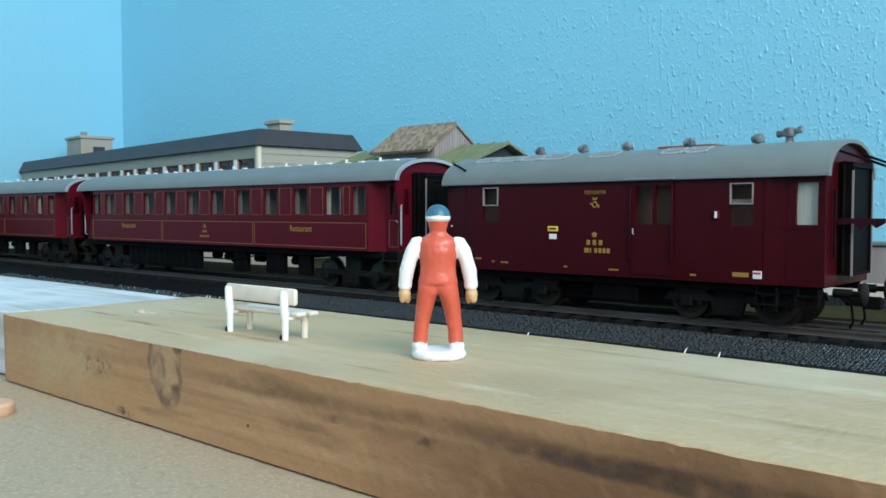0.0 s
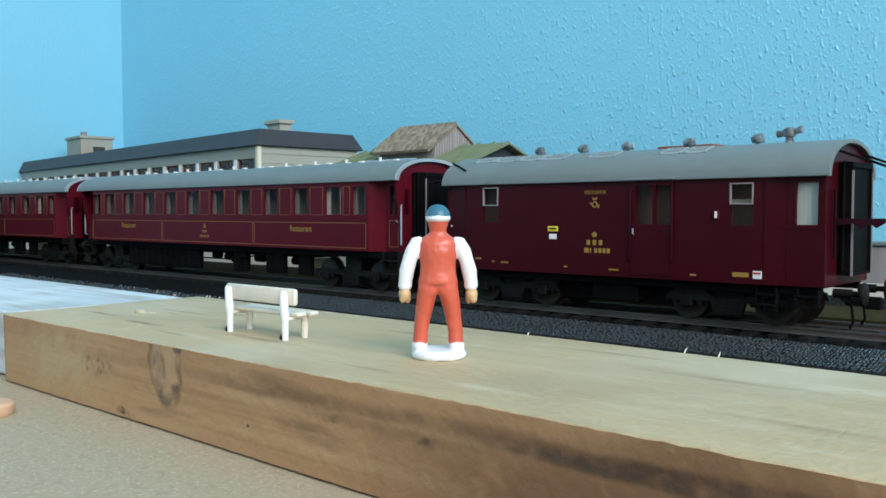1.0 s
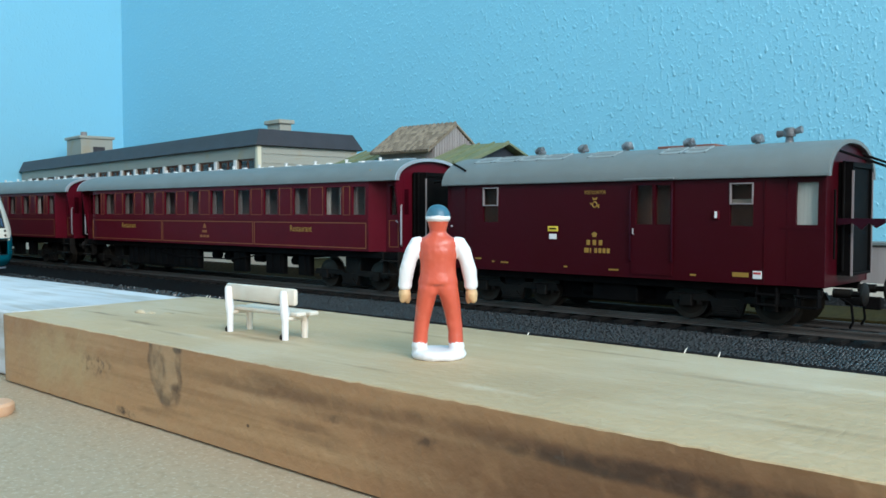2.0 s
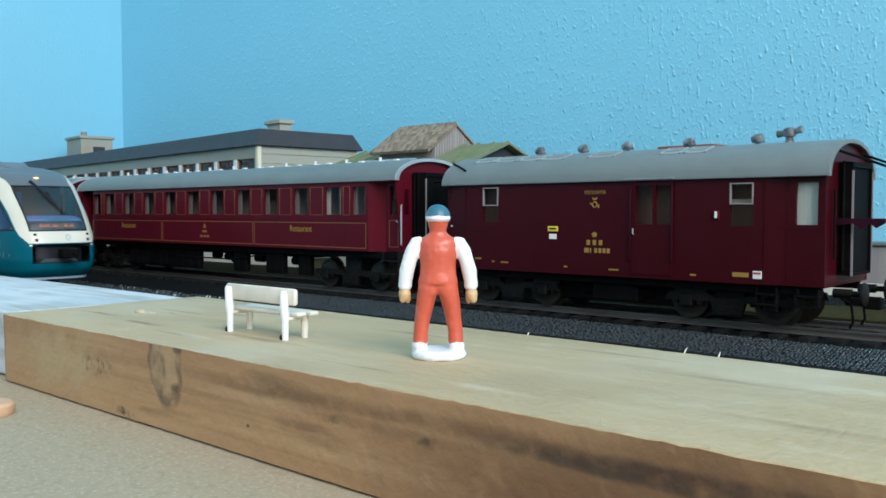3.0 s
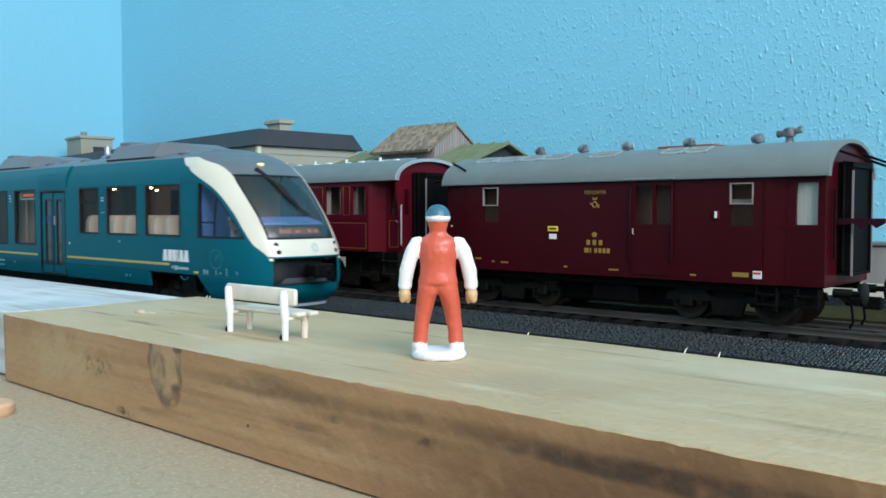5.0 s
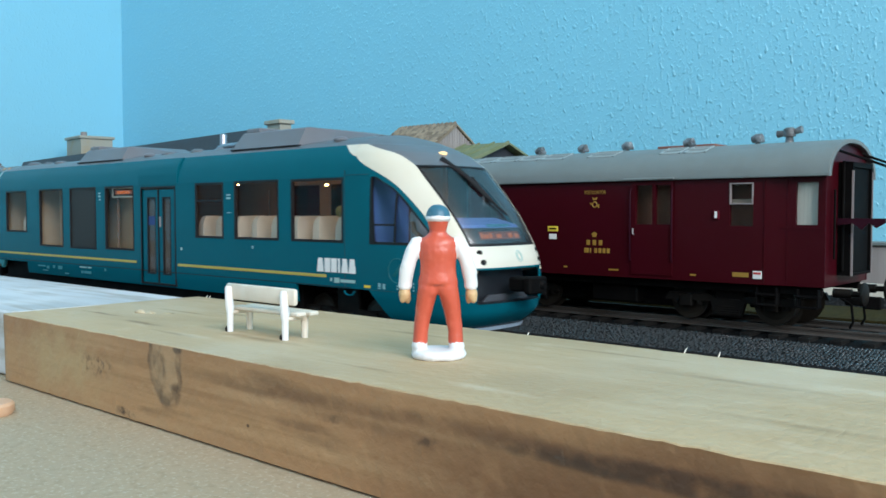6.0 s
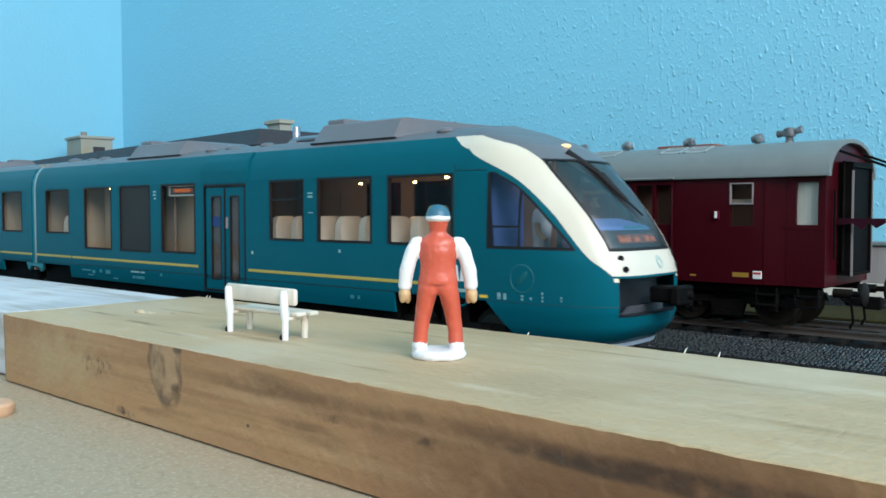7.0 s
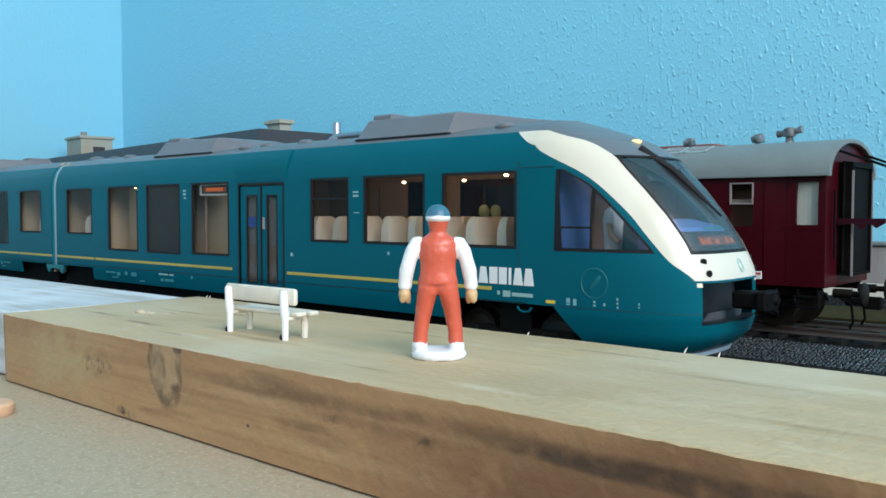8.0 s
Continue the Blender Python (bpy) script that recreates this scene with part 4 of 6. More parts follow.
def dining_coach(ox, oy, rz, label, length, words):
    t = thing("dining_coach", ox, oy, 0, label, "train coach", "parked coaches", rz=rz)
    half, z0, z1, top = 17.0, 19.4, 43.4, 51.2
    L0, L1 = -length, 12.7

    def taper(u):
        return 4.0 * min(1.0, max(0.0, (u - 0.2) / 4.0)) + 4.0 * min(1.0, max(0.0, (-length + 12.5 - u) / 4.0))
    wins = [(c - w / 2, c + w / 2, 32.0, 41.6) for c, w in [(-193.0, 6.8)] + [(-18.2 - 18.0 * k, 8.5) for k in range(9, -1, -1)] + [(-4.7, 6.6)]]
    wins += [(6.8, 10.6, 32.0, 41.6), (-length + 2.1, -length + 5.9, 32.0, 41.6)]
    for s in (-1, 1):
        part("side_wall", coach_side(L0, L1, z0, z1, wins, half, s, taper), CRIMSON, t)
    arch, inner = roof_arch(half + 0.6, z1, top), roof_arch(half - 0.5, z1, top - 1.0)
    part("roof", loft(bmesh.new(), [[(x, p[0], p[1]) for p in arch + inner[::-1]] for x in (L0 - 1, -100, L1 + 1)]), ROOF_GREY, t, "smooth grey arched roof", smooth=50)
    for x, e in ((L0, -1), (L1, 1)):
        outline = [(-half + 4.1, z0)] + [(p[0] * 0.96, p[1] - 0.6) for p in roof_arch(half, z1, top)] + [(half - 4.1, z0)]
        part("end_wall", prism(bmesh.new(), outline, x - e * 0.9, x - e * 0.1), CRIMSON, t, smooth=0)
        rim = loft(bmesh.new(), [[(x + e * d, p[0], p[1]) for p in roof_arch(half + a, z1, top + b) + roof_arch(half - 0.7, z1, top - 1.0)[::-1]] for d, a, b in ((0.95, 0.75, 0.1), (1.5, 0.7, 0.05))])
        part("roof_rim", rim, STEEL, t, "pale grey roof rim", smooth=50)
        gangway(t, x, 6.4, e, 21.0, 46.0)
        buffers(t, x, 15.6, e)
        part("end_window", bx(x + e * 0.0 - 0.06, x + e * 0.0 + 0.06, -12.6, -10.2, 32, 40.5), PANE_TINT, t, smooth=0)
        part("handrail", rod(bmesh.new(), [(x - e * 0.2, -half + 3.6, 21.5), (x + e * 0.4, -half + 2.8, 22), (x + e * 0.4, -half + 2.8, 34.8), (x - e * 0.2, -half + 3.6, 35.2)], 0.32, 7), STEEL, t, "thin white handrail")
    part("floor", bx(L0 + 1, L1 - 1, -half + 4.9, half - 4.9, z0 - 0.4, z0 + 0.8), BLACK, t, smooth=0)
    part("inner_wall", bx(L0 + 14, -2, -9.0, -8.0, z0 + 1, z1 + 2), SHADE_GREY, t, smooth=0)
    part("partition", bx(-0.6, 0.2, -half + 1.2, half - 1.2, z0 + 1, z1 + 4), INSIDE, t, smooth=0)
    for i, w in enumerate(wins):
        window_unit(t, w, half, None, taper=taper, pane=PANE_DULL)
        if i < len(wins) - 2 or w[0] > 0:
            for a, b in ((w[0] - 2.2, w[0] + (w[1] - w[0]) * 0.12), (w[1] - 2.6, w[1] + 0.2)):
                bm = bmesh.new()
                n = 6
                yb = -half + 1.9 + taper(w[0])
                loft(bm, [[(a + (b - a) * k / n, yb + 0.25 * (k % 2), z) for k in range(n + 1)] + [(a + (b - a) * k / n, yb + 0.25 * (k % 2) + 0.15, z) for k in range(n, -1, -1)] for z in (31.0, 42.6)])
                part("curtain", bm, CURTAIN if -40 < w[0] < -20 else DRAPE, t, "drawn pale curtain", smooth=0)
    # painted lining
    y = -half - 0.05

    def frame_line(a, b, c, e, w=0.26):
        bm = bmesh.new()
        for u0, u1, v0, v1 in ((a, b, c, c + w), (a, b, e - w, e), (a, a + w, c, e), (b - w, b, c, e)):
            box(bm, u0, u1, y, y + 0.2, v0, v1)
        part("lining", bm, LINING, t, "thin gold painted lining", smooth=0)
    for a, b in ((-length + 13.2, -133.2), (-132.4, -65.6), (-64.8, -1.0)):
        frame_line(a, b, 20.3, 29.2)
    for a, b in zip([w[1] for w in wins[:-2]], [w[0] for w in wins[1:-2]]):
        if b - a > 3.5:
            frame_line(a + 1.2, b - 1.2, 31.8, 41.9, 0.14)
    part("waist_strip", bx(-length + 12.8, -0.2, y - 0.15, y + 0.3, 30.1, 30.6), CRIMSON, t, smooth=0)
    up = Matrix.Rotation(math.pi / 2, 4, "X")
    if words:
        for x in (-36.2, -162.1):
            lettering("lettering", words, 3.4, GOLD, t, Matrix.Translation((x * MM, (y - 0.02) * MM, 25.7 * MM)) @ up, 12.5, "gold lettering")
        crest = prism(bmesh.new(), [(CREST - 1.2, 26.3), (CREST + 1.2, 26.3), (CREST + 0.7, 27.5), (CREST, 28.2), (CREST - 0.7, 27.5)], y - 0.03, y + 0.2, "y")
        part("crest", crest, LINING, t, "small gold crest", smooth=0)
        for w, z in ((1.7, 24.4), (3.4, 22.4)):
            for k in range(3):
                part("print_bar", bx(CREST - w + k * w * 0.7, CREST - w + (k + 0.8) * w * 0.7, y - 0.02, y + 0.2, z, z + 1.0), LINING, t, "gold printed mark", smooth=0)
    # entrance door
    d = new("entrance_door")
    d.parent = t
    yd = -half + 4.0
    part("door_leaf", shell(bmesh.new(), [5.6, 6.8, 10.6, 11.7], [20.0, 32, 41.6, 42.4], lambda u, v: 6.8 < u < 10.6 and 32 < v < 41.6, lambda u, v, k: (u, yd - 0.25 + k, v), 0.24), CRIMSON, d, smooth=0)
    bm = bmesh.new()
    for u0, u1, v0, v1 in ((6.4, 10.9, 21, 21.2), (6.4, 10.9, 29.9, 30.1), (6.4, 6.6, 21, 30), (10.7, 10.9, 21, 30)):
        box(bm, u0, u1, yd - 0.32, yd - 0.1, v0, v1)
    part("lining", bm, LINING, d, smooth=0)
    part("handle", rod(bmesh.new(), [(11.3, yd - 0.3, 29.2), (11.4, yd - 0.8, 29.3), (10.2, yd - 0.8, 30.0)], 0.2, 6), STEEL, d)
    # roof fittings
    x = -9.0
    while x > -length + 6:
        fitting = rod(bmesh.new(), [(x, -2.5, top - 1.3), (x, -2.5, top + 0.8), (x, -2.5, top + 1.3)], [0.55, 0.5, 0.8], 8)
        box(fitting, x - 0.5, x + 2.6, -3.2, -1.8, top - 0.9, top + 0.1, bevel=0.2)
        box(fitting, x + 8.0, x + 10.2, -4.0, -2.4, top - 1.0, top + 0.3, bevel=0.2)
        part("roof_vent", fitting, WHITE, t, "small white roof ventilator", smooth=40)
        x -= 18.0
    bm = bmesh.new()
    for y0, y1, h in ((-8.0, -7.3, -1.7), (-2.0, -1.3, 0.0)):
        box(bm, -19, 8, y0, y1, top + h - 0.5, top + h + 0.5, bevel=0.1)
    for u in (-19, -6, 7.2):
        prism(bm, [(-8, top - 2.0), (-8, top - 1.2), (-1.3, top + 0.5), (-1.3, top - 0.5)], u, u + 0.8)
    part("roof_walkway", bm, STEEL, t, "raised pale roof walkway", smooth=0)
    # underframe
    for s in (-1, 1):
        part("sole_bar", bx(L0 + 2, L1 - 1, s * 14.0 - 0.6, s * 14.0 + 0.6, 17.0, 19.2, bevel=0.15), BLACK, t)
    part("underframe", bx(-172, -38, -10, 10, 15.6, 19.2, bevel=0.4), BLACK, t, "black underframe box")
    for a, b, low in ((-170, -110, 8.6), (-85, -76, 8.8), (-63, -52, 9.0), (-43, -36, 9.0)):
        bm = bx(a, b, -13.0, -10.4, low, 18.0, bevel=0.4)
        for k in range(int((b - a) / 5)):
            box(bm, a + 1 + 5 * k, a + 4.6 + 5 * k, -13.35, -12.9, low + 1.0, 16.6, bevel=0.12)
        part("battery_box", bm, BLACK, t)
    for a, b, low in ((-106, -101, 13.0), (-97, -92, 12.6), (-92, -85, 11.6), (-76, -70, 12.6), (-52, -47.5, 12.4)):
        part("air_tank", rod(bmesh.new(), [(a, -8, low + 1.6), (a + 0.6, -8, low + 1.6), (b - 0.6, -8, low + 1.6), (b, -8, low + 1.6)], [0.9, 1.6, 1.6, 0.9], 12), BLACK, t)
    part("truss_rod", rod(bmesh.new(), [(-150, -13.6, 16.6), (-125, -13.6, 13.6), (-85, -13.6, 13.6), (-60, -13.6, 16.6)], 0.3, 6), BLACK, t)
    for x in (8.6, -length + 4):
        bm = bx(x - 4, x + 4, -16.0, -12.0, 16.2, 16.6, bevel=0.1)
        box(bm, x - 3.4, x + 3.4, -16.2, -13.0, 11.6, 12.1, bevel=0.1)
        for s in (-3.6, 3.6):
            box(bm, x + s - 0.2, x + s + 0.2, -15, -12.5, 11.8, 19.4)
        part("step", bm, DARK, t)
    bogie(t, -14.5, 27.0, 5.3, 5.2, z0)
    bogie(t, -length + 27, 27.0, 5.3, 5.2, z0)
    return t


dining_coach(-215.5, 220.0, 0, "crimson model dining coach with gold lining and a grey roof", 210.5, "Restaurant")
dining_coach(-454.5, 220.0, 0, "crimson model passenger coach with a grey roof", 210.5, "")


# ---------------------------------------------------------------- buildings
def station():
    t = thing("station_building", -450.6, 330, 0, "long flat-roofed model station building with cream walls and a dark fascia", "building", rz=-6.5)
    L, W = -495.0, 76.5
    posts = [-3.0] + [-29.3 - 27.4 * k for k in range(17)]
    wins = [(b + 2.0, a - 2.0, 30.0, 67.2) for a, b in zip(posts, posts[1:]) if b > L + 4]
    us, vs = cuts(L, 0, [v for w in wins for v in w[:2]], 40), cuts(2, 76, (30.0, 67.2), 60)
    part("front_wall", shell(bmesh.new(), us, vs, lambda u, v: any(a < u < b and c < v < e for a, b, c, e in wins), lambda u, v, d: (u, d, v), 3), WALL_CREAM, t, smooth=0)
    part("end_wall", bx(-3, 0, 3, W, 2, 76), WALL_CREAM, t, smooth=0)
    part("end_wall", bx(L, L + 3, 3, W, 2, 76), WALL_CREAM, t, smooth=0)
    part("rear_wall", bx(L + 3, -3, W - 3, W, 2, 76), WALL_CREAM, t, smooth=0)
    part("inner_wall", bx(L + 3, -3, 22, 23, 2, 74), INSIDE_DARK, t, smooth=0)
    part("corner_post", bx(-1.5, 1.2, -1.2, 1.5, 2, 75), CREAM, t, "cream corner post", smooth=0)
    rings = [[(L - a, -a, z), (a, -a, z), (a, W + a, z), (L - a, W + a, z)] for a, z in ((2.5, 74.8), (3.2, 75.2), (-2.0, 85.8), (-3.0, 85.9), (-4.0, 85.4))]
    part("fascia", loft(bmesh.new(), rings), SLATE, t, "dark sloping roof fascia", smooth=0)
    for a, b, c, e in wins:
        w = new("window")
        w.parent = t
        part("window_frame", shell(bmesh.new(), [a, a + 1.2, (a + b) / 2 - 0.6, (a + b) / 2 + 0.6, b - 1.2, b], [c, c + 1.5, e - 1.2, e], lambda u, v: c + 1.5 < v < e - 1.2 and (a + 1.2 < u < (a + b) / 2 - 0.6 or (a + b) / 2 + 0.6 < u < b - 1.2),
                                    lambda u, v, d: (u, 1.2 + d, v), 1.0), BROWN_FRAME, w, smooth=0)
        p = part("pane", bx(a + 0.3, b - 0.3, 1.6, 1.8, c + 0.3, e - 0.3), PANE_TINT, w, smooth=0)
        p.visible_shadow = False
    for x in posts[1:]:
        if x > L + 4:
            part("window_post", bx(x - 1.7, x + 1.7, -0.9, 0.6, 30, 67.0, bevel=0.2), WHITE, t, "white window post")
    for k in range(6):
        part("board_joint", bx(0, 0.5, 4, W - 1, 40 + 6 * k, 40.6 + 6 * k), WALL_CREAM, t, smooth=0)
    for x0, x1, y0, y1, z in ((-458, -416, 35, 67, 110), (-57, -40, 40, 49, 96.5)):
        c = new("chimney")
        c.parent = t
        part("shaft", bx(x0, x1, y0, y1, 85, z - 2), WALL_CREAM, c, smooth=0)
        part("cap", bx(x0 - 1.8, x1 + 1.8, y0 - 1.8, y1 + 1.8, z - 2, z + 0.8, bevel=0.3), WALL_CREAM, c, "grey overhanging cap")
        if z > 100:
            part("outlet", rod(bmesh.new(), [(x0 + 22, y0 + 10, z), (x0 + 22, y0 + 10, z + 6)], 3.2, 12), PLANK_GREY, c)
            part("vent_plate", bx(x1, x1 + 0.4, y0 + 12, y0 + 24, z - 16, z - 10), SLATE, c, smooth=0)


def gable(t, x0, x1, yr, zr, ye0, ye1, ze, mat, thick, over):
    """A gable roof with rows of tiles on the slope that faces the tracks."""
    for ye in (ye0, ye1):
        d = Vector((0, ye - yr, ze - zr))
        n = Vector((0, -d.z, d.y)).normalized() * thick
        if n.z < 0:
            n = -n
        bm = bmesh.new()
        loft(bm, [[(x, yr, zr), (x, ye, ze), (x, ye + n.y, ze + n.z), (x, yr, zr + thick * 1.1)] for x in (x0 - over, x1 + over)])
        part("roof", bm, mat, t, smooth=0)


def shed():
    t = thing("goods_shed", -321.5, 347, 0, "small wooden model shed with a brown tiled gable roof", "building")
    x0, x1 = -19.0, 20.0
    part("wall", bx(x0, x1, -17, 17, 2, 66), PLANK_GREY, t, "dark weathered boards", smooth=0)
    for x, e in ((x0, -1), (x1, 1)):
        part("gable", prism(bmesh.new(), [(-17, 66), (17, 66), (0, 78)], x - 0.6, x + 0.6), PLANK_GREY, t, "grey planked gable", smooth=0)
        for k in range(17):
            y = -16 + 2 * k
            h = 66 + 12 * (1 - abs(y) / 17.5)
            part("plank", bx(x + e * 0.6 - 0.25, x + e * 0.6 + 0.25, y - 0.8, y + 0.8, 40, h), PLANK_GREY, t, smooth=0)
    gable(t, x0, x1, 0, 78.4, -22.5, 22.5, 63.6, TILE_BROWN, 0.9, 2.0)
    d = Vector((0, -22.5, -14.8))
    tile = bx(-0.82, 0.82, -1.7, 1.7, 0.0, 0.8, bevel=0.2)
    data = bpy.data.meshes.new("tile")
    tile.transform(Matrix.Scale(MM, 4))
    tile.to_mesh(data)
    data.materials.append(TILE_BROWN)
    ang = math.atan2(14.8, 22.5)
    for r in range(9):
        for k in range(22):
            p = d * ((r + 0.55) / 9.0)
            o = new("tile", data)
            o.parent = t
            o.matrix_basis = Matrix.Translation(((x0 - 1.2 + 1.96 * k) * MM, p.y * MM, (78.4 + p.z + 1.15) * MM)) @ Matrix.Rotation(ang + 0.13, 4, "X")
    for k in range(14):
        part("ridge_tile", rod(bmesh.new(), [(x0 - 2 + 3.0 * k, 0, 79.3), (x0 + 0.6 + 3.0 * k, 0, 79.7)], [0.8, 1.3], 8), TILE_BROWN, t)
    m = thing("storage_shed", -318, 352, 0, "low model shed with a mossy green ribbed roof", "building")
    part("wall", bx(-55, 44, -24, 24, 2, 57), WALL_CREAM, m, smooth=0)
    part("gable", prism(bmesh.new(), [(-24, 57), (24, 57), (0, 67)], 43, 44), SLATE, m, "dark gable", smooth=0)
    gable(m, -55, 46, 0, 67.4, -32, 32, 56.0, MOSS, 1.0, 3.0)
    for k in range(12):
        x = -57 + 9.6 * k
        p = prism(bmesh.new(), [(0, 68.3), (0, 69.3), (-32, 57.9), (-32, 56.9)], x - 0.5, x + 0.5)
        part("rib", p, MOSS, m, smooth=0)
    h = thing("brick_hut", -161, 338, 0, "small model hut with a flat red roof", "building")
    part("wall", bx(-11, 11, -8, 12, 2, 58.5), WALL_CREAM, h, smooth=0)
    part("roof", bx(-12.5, 12.5, -10, 14, 58.5, 60.0, bevel=0.3), BRICK_RED, h, "dull red roof slab")
    g = thing("stone_wall", -60, 332, 0, "low grey model stone wall behind the tracks", "wall")
    part("masonry", bx(-40, 140, -4, 4, 2, 21, bevel=0.3), PLANK_GREY, g)
    part("coping", bx(-41, 141, -5, 5, 21, 22.4, bevel=0.3), ROOF_GREY, g)


station()
shed()


# ---------------------------------------------------------------- things on the platform
def bench():
    t = thing("bench", -112.5, 83.6, 13.3, "ivory plastic model bench on the timber platform", "bench")
    back = bx(-8.6, 9.3, -1.75, -0.85, 5.3, 7.9, bevel=0.4, seg=2)
    part("backrest", back, BENCH_MAT, t, "ivory plastic back board")
    part("seat_board", bx(-7.8, 9.0, -0.8, 1.0, 3.5, 4.2, bevel=0.2), BENCH_MAT, t)
    part("seat_board", bx(-7.8, 9.2, 1.5, 3.3, 3.5, 4.2, bevel=0.2), BENCH_MAT, t)
    for x in (-7.2, 7.2):
        bm = bmesh.new()
        rod(bm, [(x, -1.8, 0), (x, -1.8, 3.0), (x, -1.85, 4.0), (x, -2.1, 7.0), (x, -2.1, 7.5)], [0.5, 0.55, 0.72, 0.6, 0.45], 10)
        part("rear_leg", bm, BENCH_WHITE, t, "white plastic leg")
        part("front_leg", rod(bmesh.new(), [(x, 2.0, 0), (x, 2.0, 3.5)], [0.5, 0.6], 8), BENCH_MAT, t)
        part("cross_bar", bx(x - 0.5, x + 0.5, -2.0, 2.6, 2.9, 3.5, bevel=0.15), BENCH_MAT, t)
        part("glue_spot", ball(bmesh.new(), (x - 0.5, -1.9, 0.35), 0.55, 0.5, 0.6, 8, 6), DARK, t, "dark dried glue")


bench()


def figure():
    """One mesh, painted in areas by material slots."""
    bm = bmesh.new()

    def paint(i):
        for f in bm.faces:
            if f not in done:
                f.material_index = i
                done.add(f)
    done = set()

    def ring(c, rx, ry, n=18):
        return [(c[0] + rx * math.cos(k * math.tau / n), c[1] + ry * math.sin(k * math.tau / n), c[2]) for k in range(n)]
    loft(bm, [ring((0.1, 0, 0), 3.55, 3.4), ring((0.1, 0, 0.5), 3.75, 3.6), ring((0.1, 0, 1.0), 3.55, 3.4), ring((0.1, 0, 1.25), 2.9, 2.8)])
    for s in (-1, 1):
        ball(bm, (s * 2.5, -0.1, 1.6), 1.1, 1.6, 0.95)
        loft(bm, [ring((s * 2.45, -0.1, 1.4), 0.95, 1.15), ring((s * 2.42, -0.1, 2.3), 0.9, 1.1)])
    paint(1)
    # trousers, seat, jacket with a flared hem, collar, head
    for s in (-1, 1):
        loft(bm, [ring((s * 2.4, -0.1, 2.0), 0.98, 1.15), ring((s * 2.4, -0.1, 2.3), 1.05, 1.2), ring((s * 2.32, -0.05, 3.6), 0.98, 1.15), ring((s * 2.1, 0.05, 5.2), 1.08, 1.25), ring((s * 1.85, 0, 6.6), 1.2, 1.45),
                  ring((s * 1.5, -0.05, 8.4), 1.34, 1.75), ring((s * 1.3, -0.05, 9.4), 1.42, 1.9), ring((s * 1.15, 0, 10.4), 1.3, 1.6)])
        ball(bm, (s * 1.12, -0.75, 9.2), 1.2, 1.2, 1.35)
    loft(bm, [ring((0, 0, 8.6), 1.2, 1.1), ring((0, 0, 9.3), 2.2, 1.6), ring((0, 0, 9.85), 2.45, 1.75), ring((0, -0.05, 9.95), 2.72, 2.1), ring((0, -0.05, 10.3), 2.7, 2.1), ring((0, -0.1, 11.4), 2.42, 1.9),
              ring((0, -0.1, 12.6), 2.4, 1.85), ring((0, -0.05, 14.2), 2.55, 1.95), ring((0, 0, 15.3), 2.65, 1.85), ring((0, 0, 15.9), 2.45, 1.55), ring((0, 0, 16.35), 1.7, 1.25), ring((0, 0, 16.8), 1.1, 1.1)])
    loft(bm, [ring((0, 0, 16.2), 1.15, 1.1), ring((0, 0, 16.7), 1.05, 1.02), ring((0, 0, 17.2), 1.15, 1.12), ring((0, 0, 18.0), 1.38, 1.35), ring((0, 0, 18.9), 1.5, 1.45)])
    paint(0)
    for s in (-1, 1):
        rod(bm, [(s * 2.1, 0, 15.7), (s * 2.75, 0, 15.4), (s * 3.35, -0.15, 14.3), (s * 3.75, -0.25, 13.2), (s * 4.2, -0.1, 11.6), (s * 4.4, 0.1, 10.3), (s * 4.45, 0.2, 9.4)], [0.7, 1.0, 1.08, 0.98, 1.02, 0.92, 0.95], 14)
        ball(bm, (s * 3.45, -0.3, 14.5), 0.85, 0.9, 0.95)
        ball(bm, (s * 4.1, -0.5, 12.4), 0.8, 0.75, 0.9)
    paint(1)
    for s in (-1, 1):
        ball(bm, (s * 4.5, 0.3, 8.55), 0.85, 1.0, 1.05)
        ball(bm, (s * 4.1, 0.65, 8.0), 0.45, 0.6, 0.85)
        ball(bm, (s * 4.75, 0.1, 7.9), 0.5, 0.6, 0.6)
    paint(2)
    loft(bm, [ring((0, 0.0, 18.35), 1.5, 1.5), ring((0, -0.05, 18.55), 1.72, 1.72), ring((0, -0.05, 18.95), 1.7, 1.68)])
    paint(1)
    loft(bm, [ring((0, 0.05, 18.8), 1.7, 1.66), ring((0, 0.05, 19.4), 1.62, 1.58), ring((0, 0.05, 20.0), 1.32, 1.28), ring((0, 0.05, 20.4), 0.8, 0.8), ring((0, 0.05, 20.52), 0.25, 0.25)])
    paint(3)
    # weld the shapes into one moulded skin that keeps its paint areas
    bmesh.ops.recalc_face_normals(bm, faces=bm.faces)
    bmesh.ops.triangulate(bm, faces=bm.faces)
    tree = BVHTree.FromBMesh(bm)
    bm.faces.ensure_lookup_table()
    colours = [f.material_index for f in bm.faces]
    raw = bpy.data.meshes.new("figurine")
    bm.to_mesh(raw)
    bm.free()
    tmp = new("figurine", raw)
    skin = tmp.modifiers.new("skin", "REMESH")
    skin.mode, skin.voxel_size = "VOXEL", 0.16
    bpy.context.view_layer.update()
    data = bpy.data.meshes.new_from_object(tmp.evaluated_get(bpy.context.evaluated_depsgraph_get()))
    bpy.data.objects.remove(tmp)
    moulded = bmesh.new()
    moulded.from_mesh(data)
    for f in moulded.faces:
        hit = tree.find_nearest(f.calc_center_median())
        f.material_index = colours[hit[2]]
    for k in range(3):
        bmesh.ops.smooth_vert(moulded, verts=moulded.verts, factor=0.5, use_axis_x=True, use_axis_y=True, use_axis_z=True)
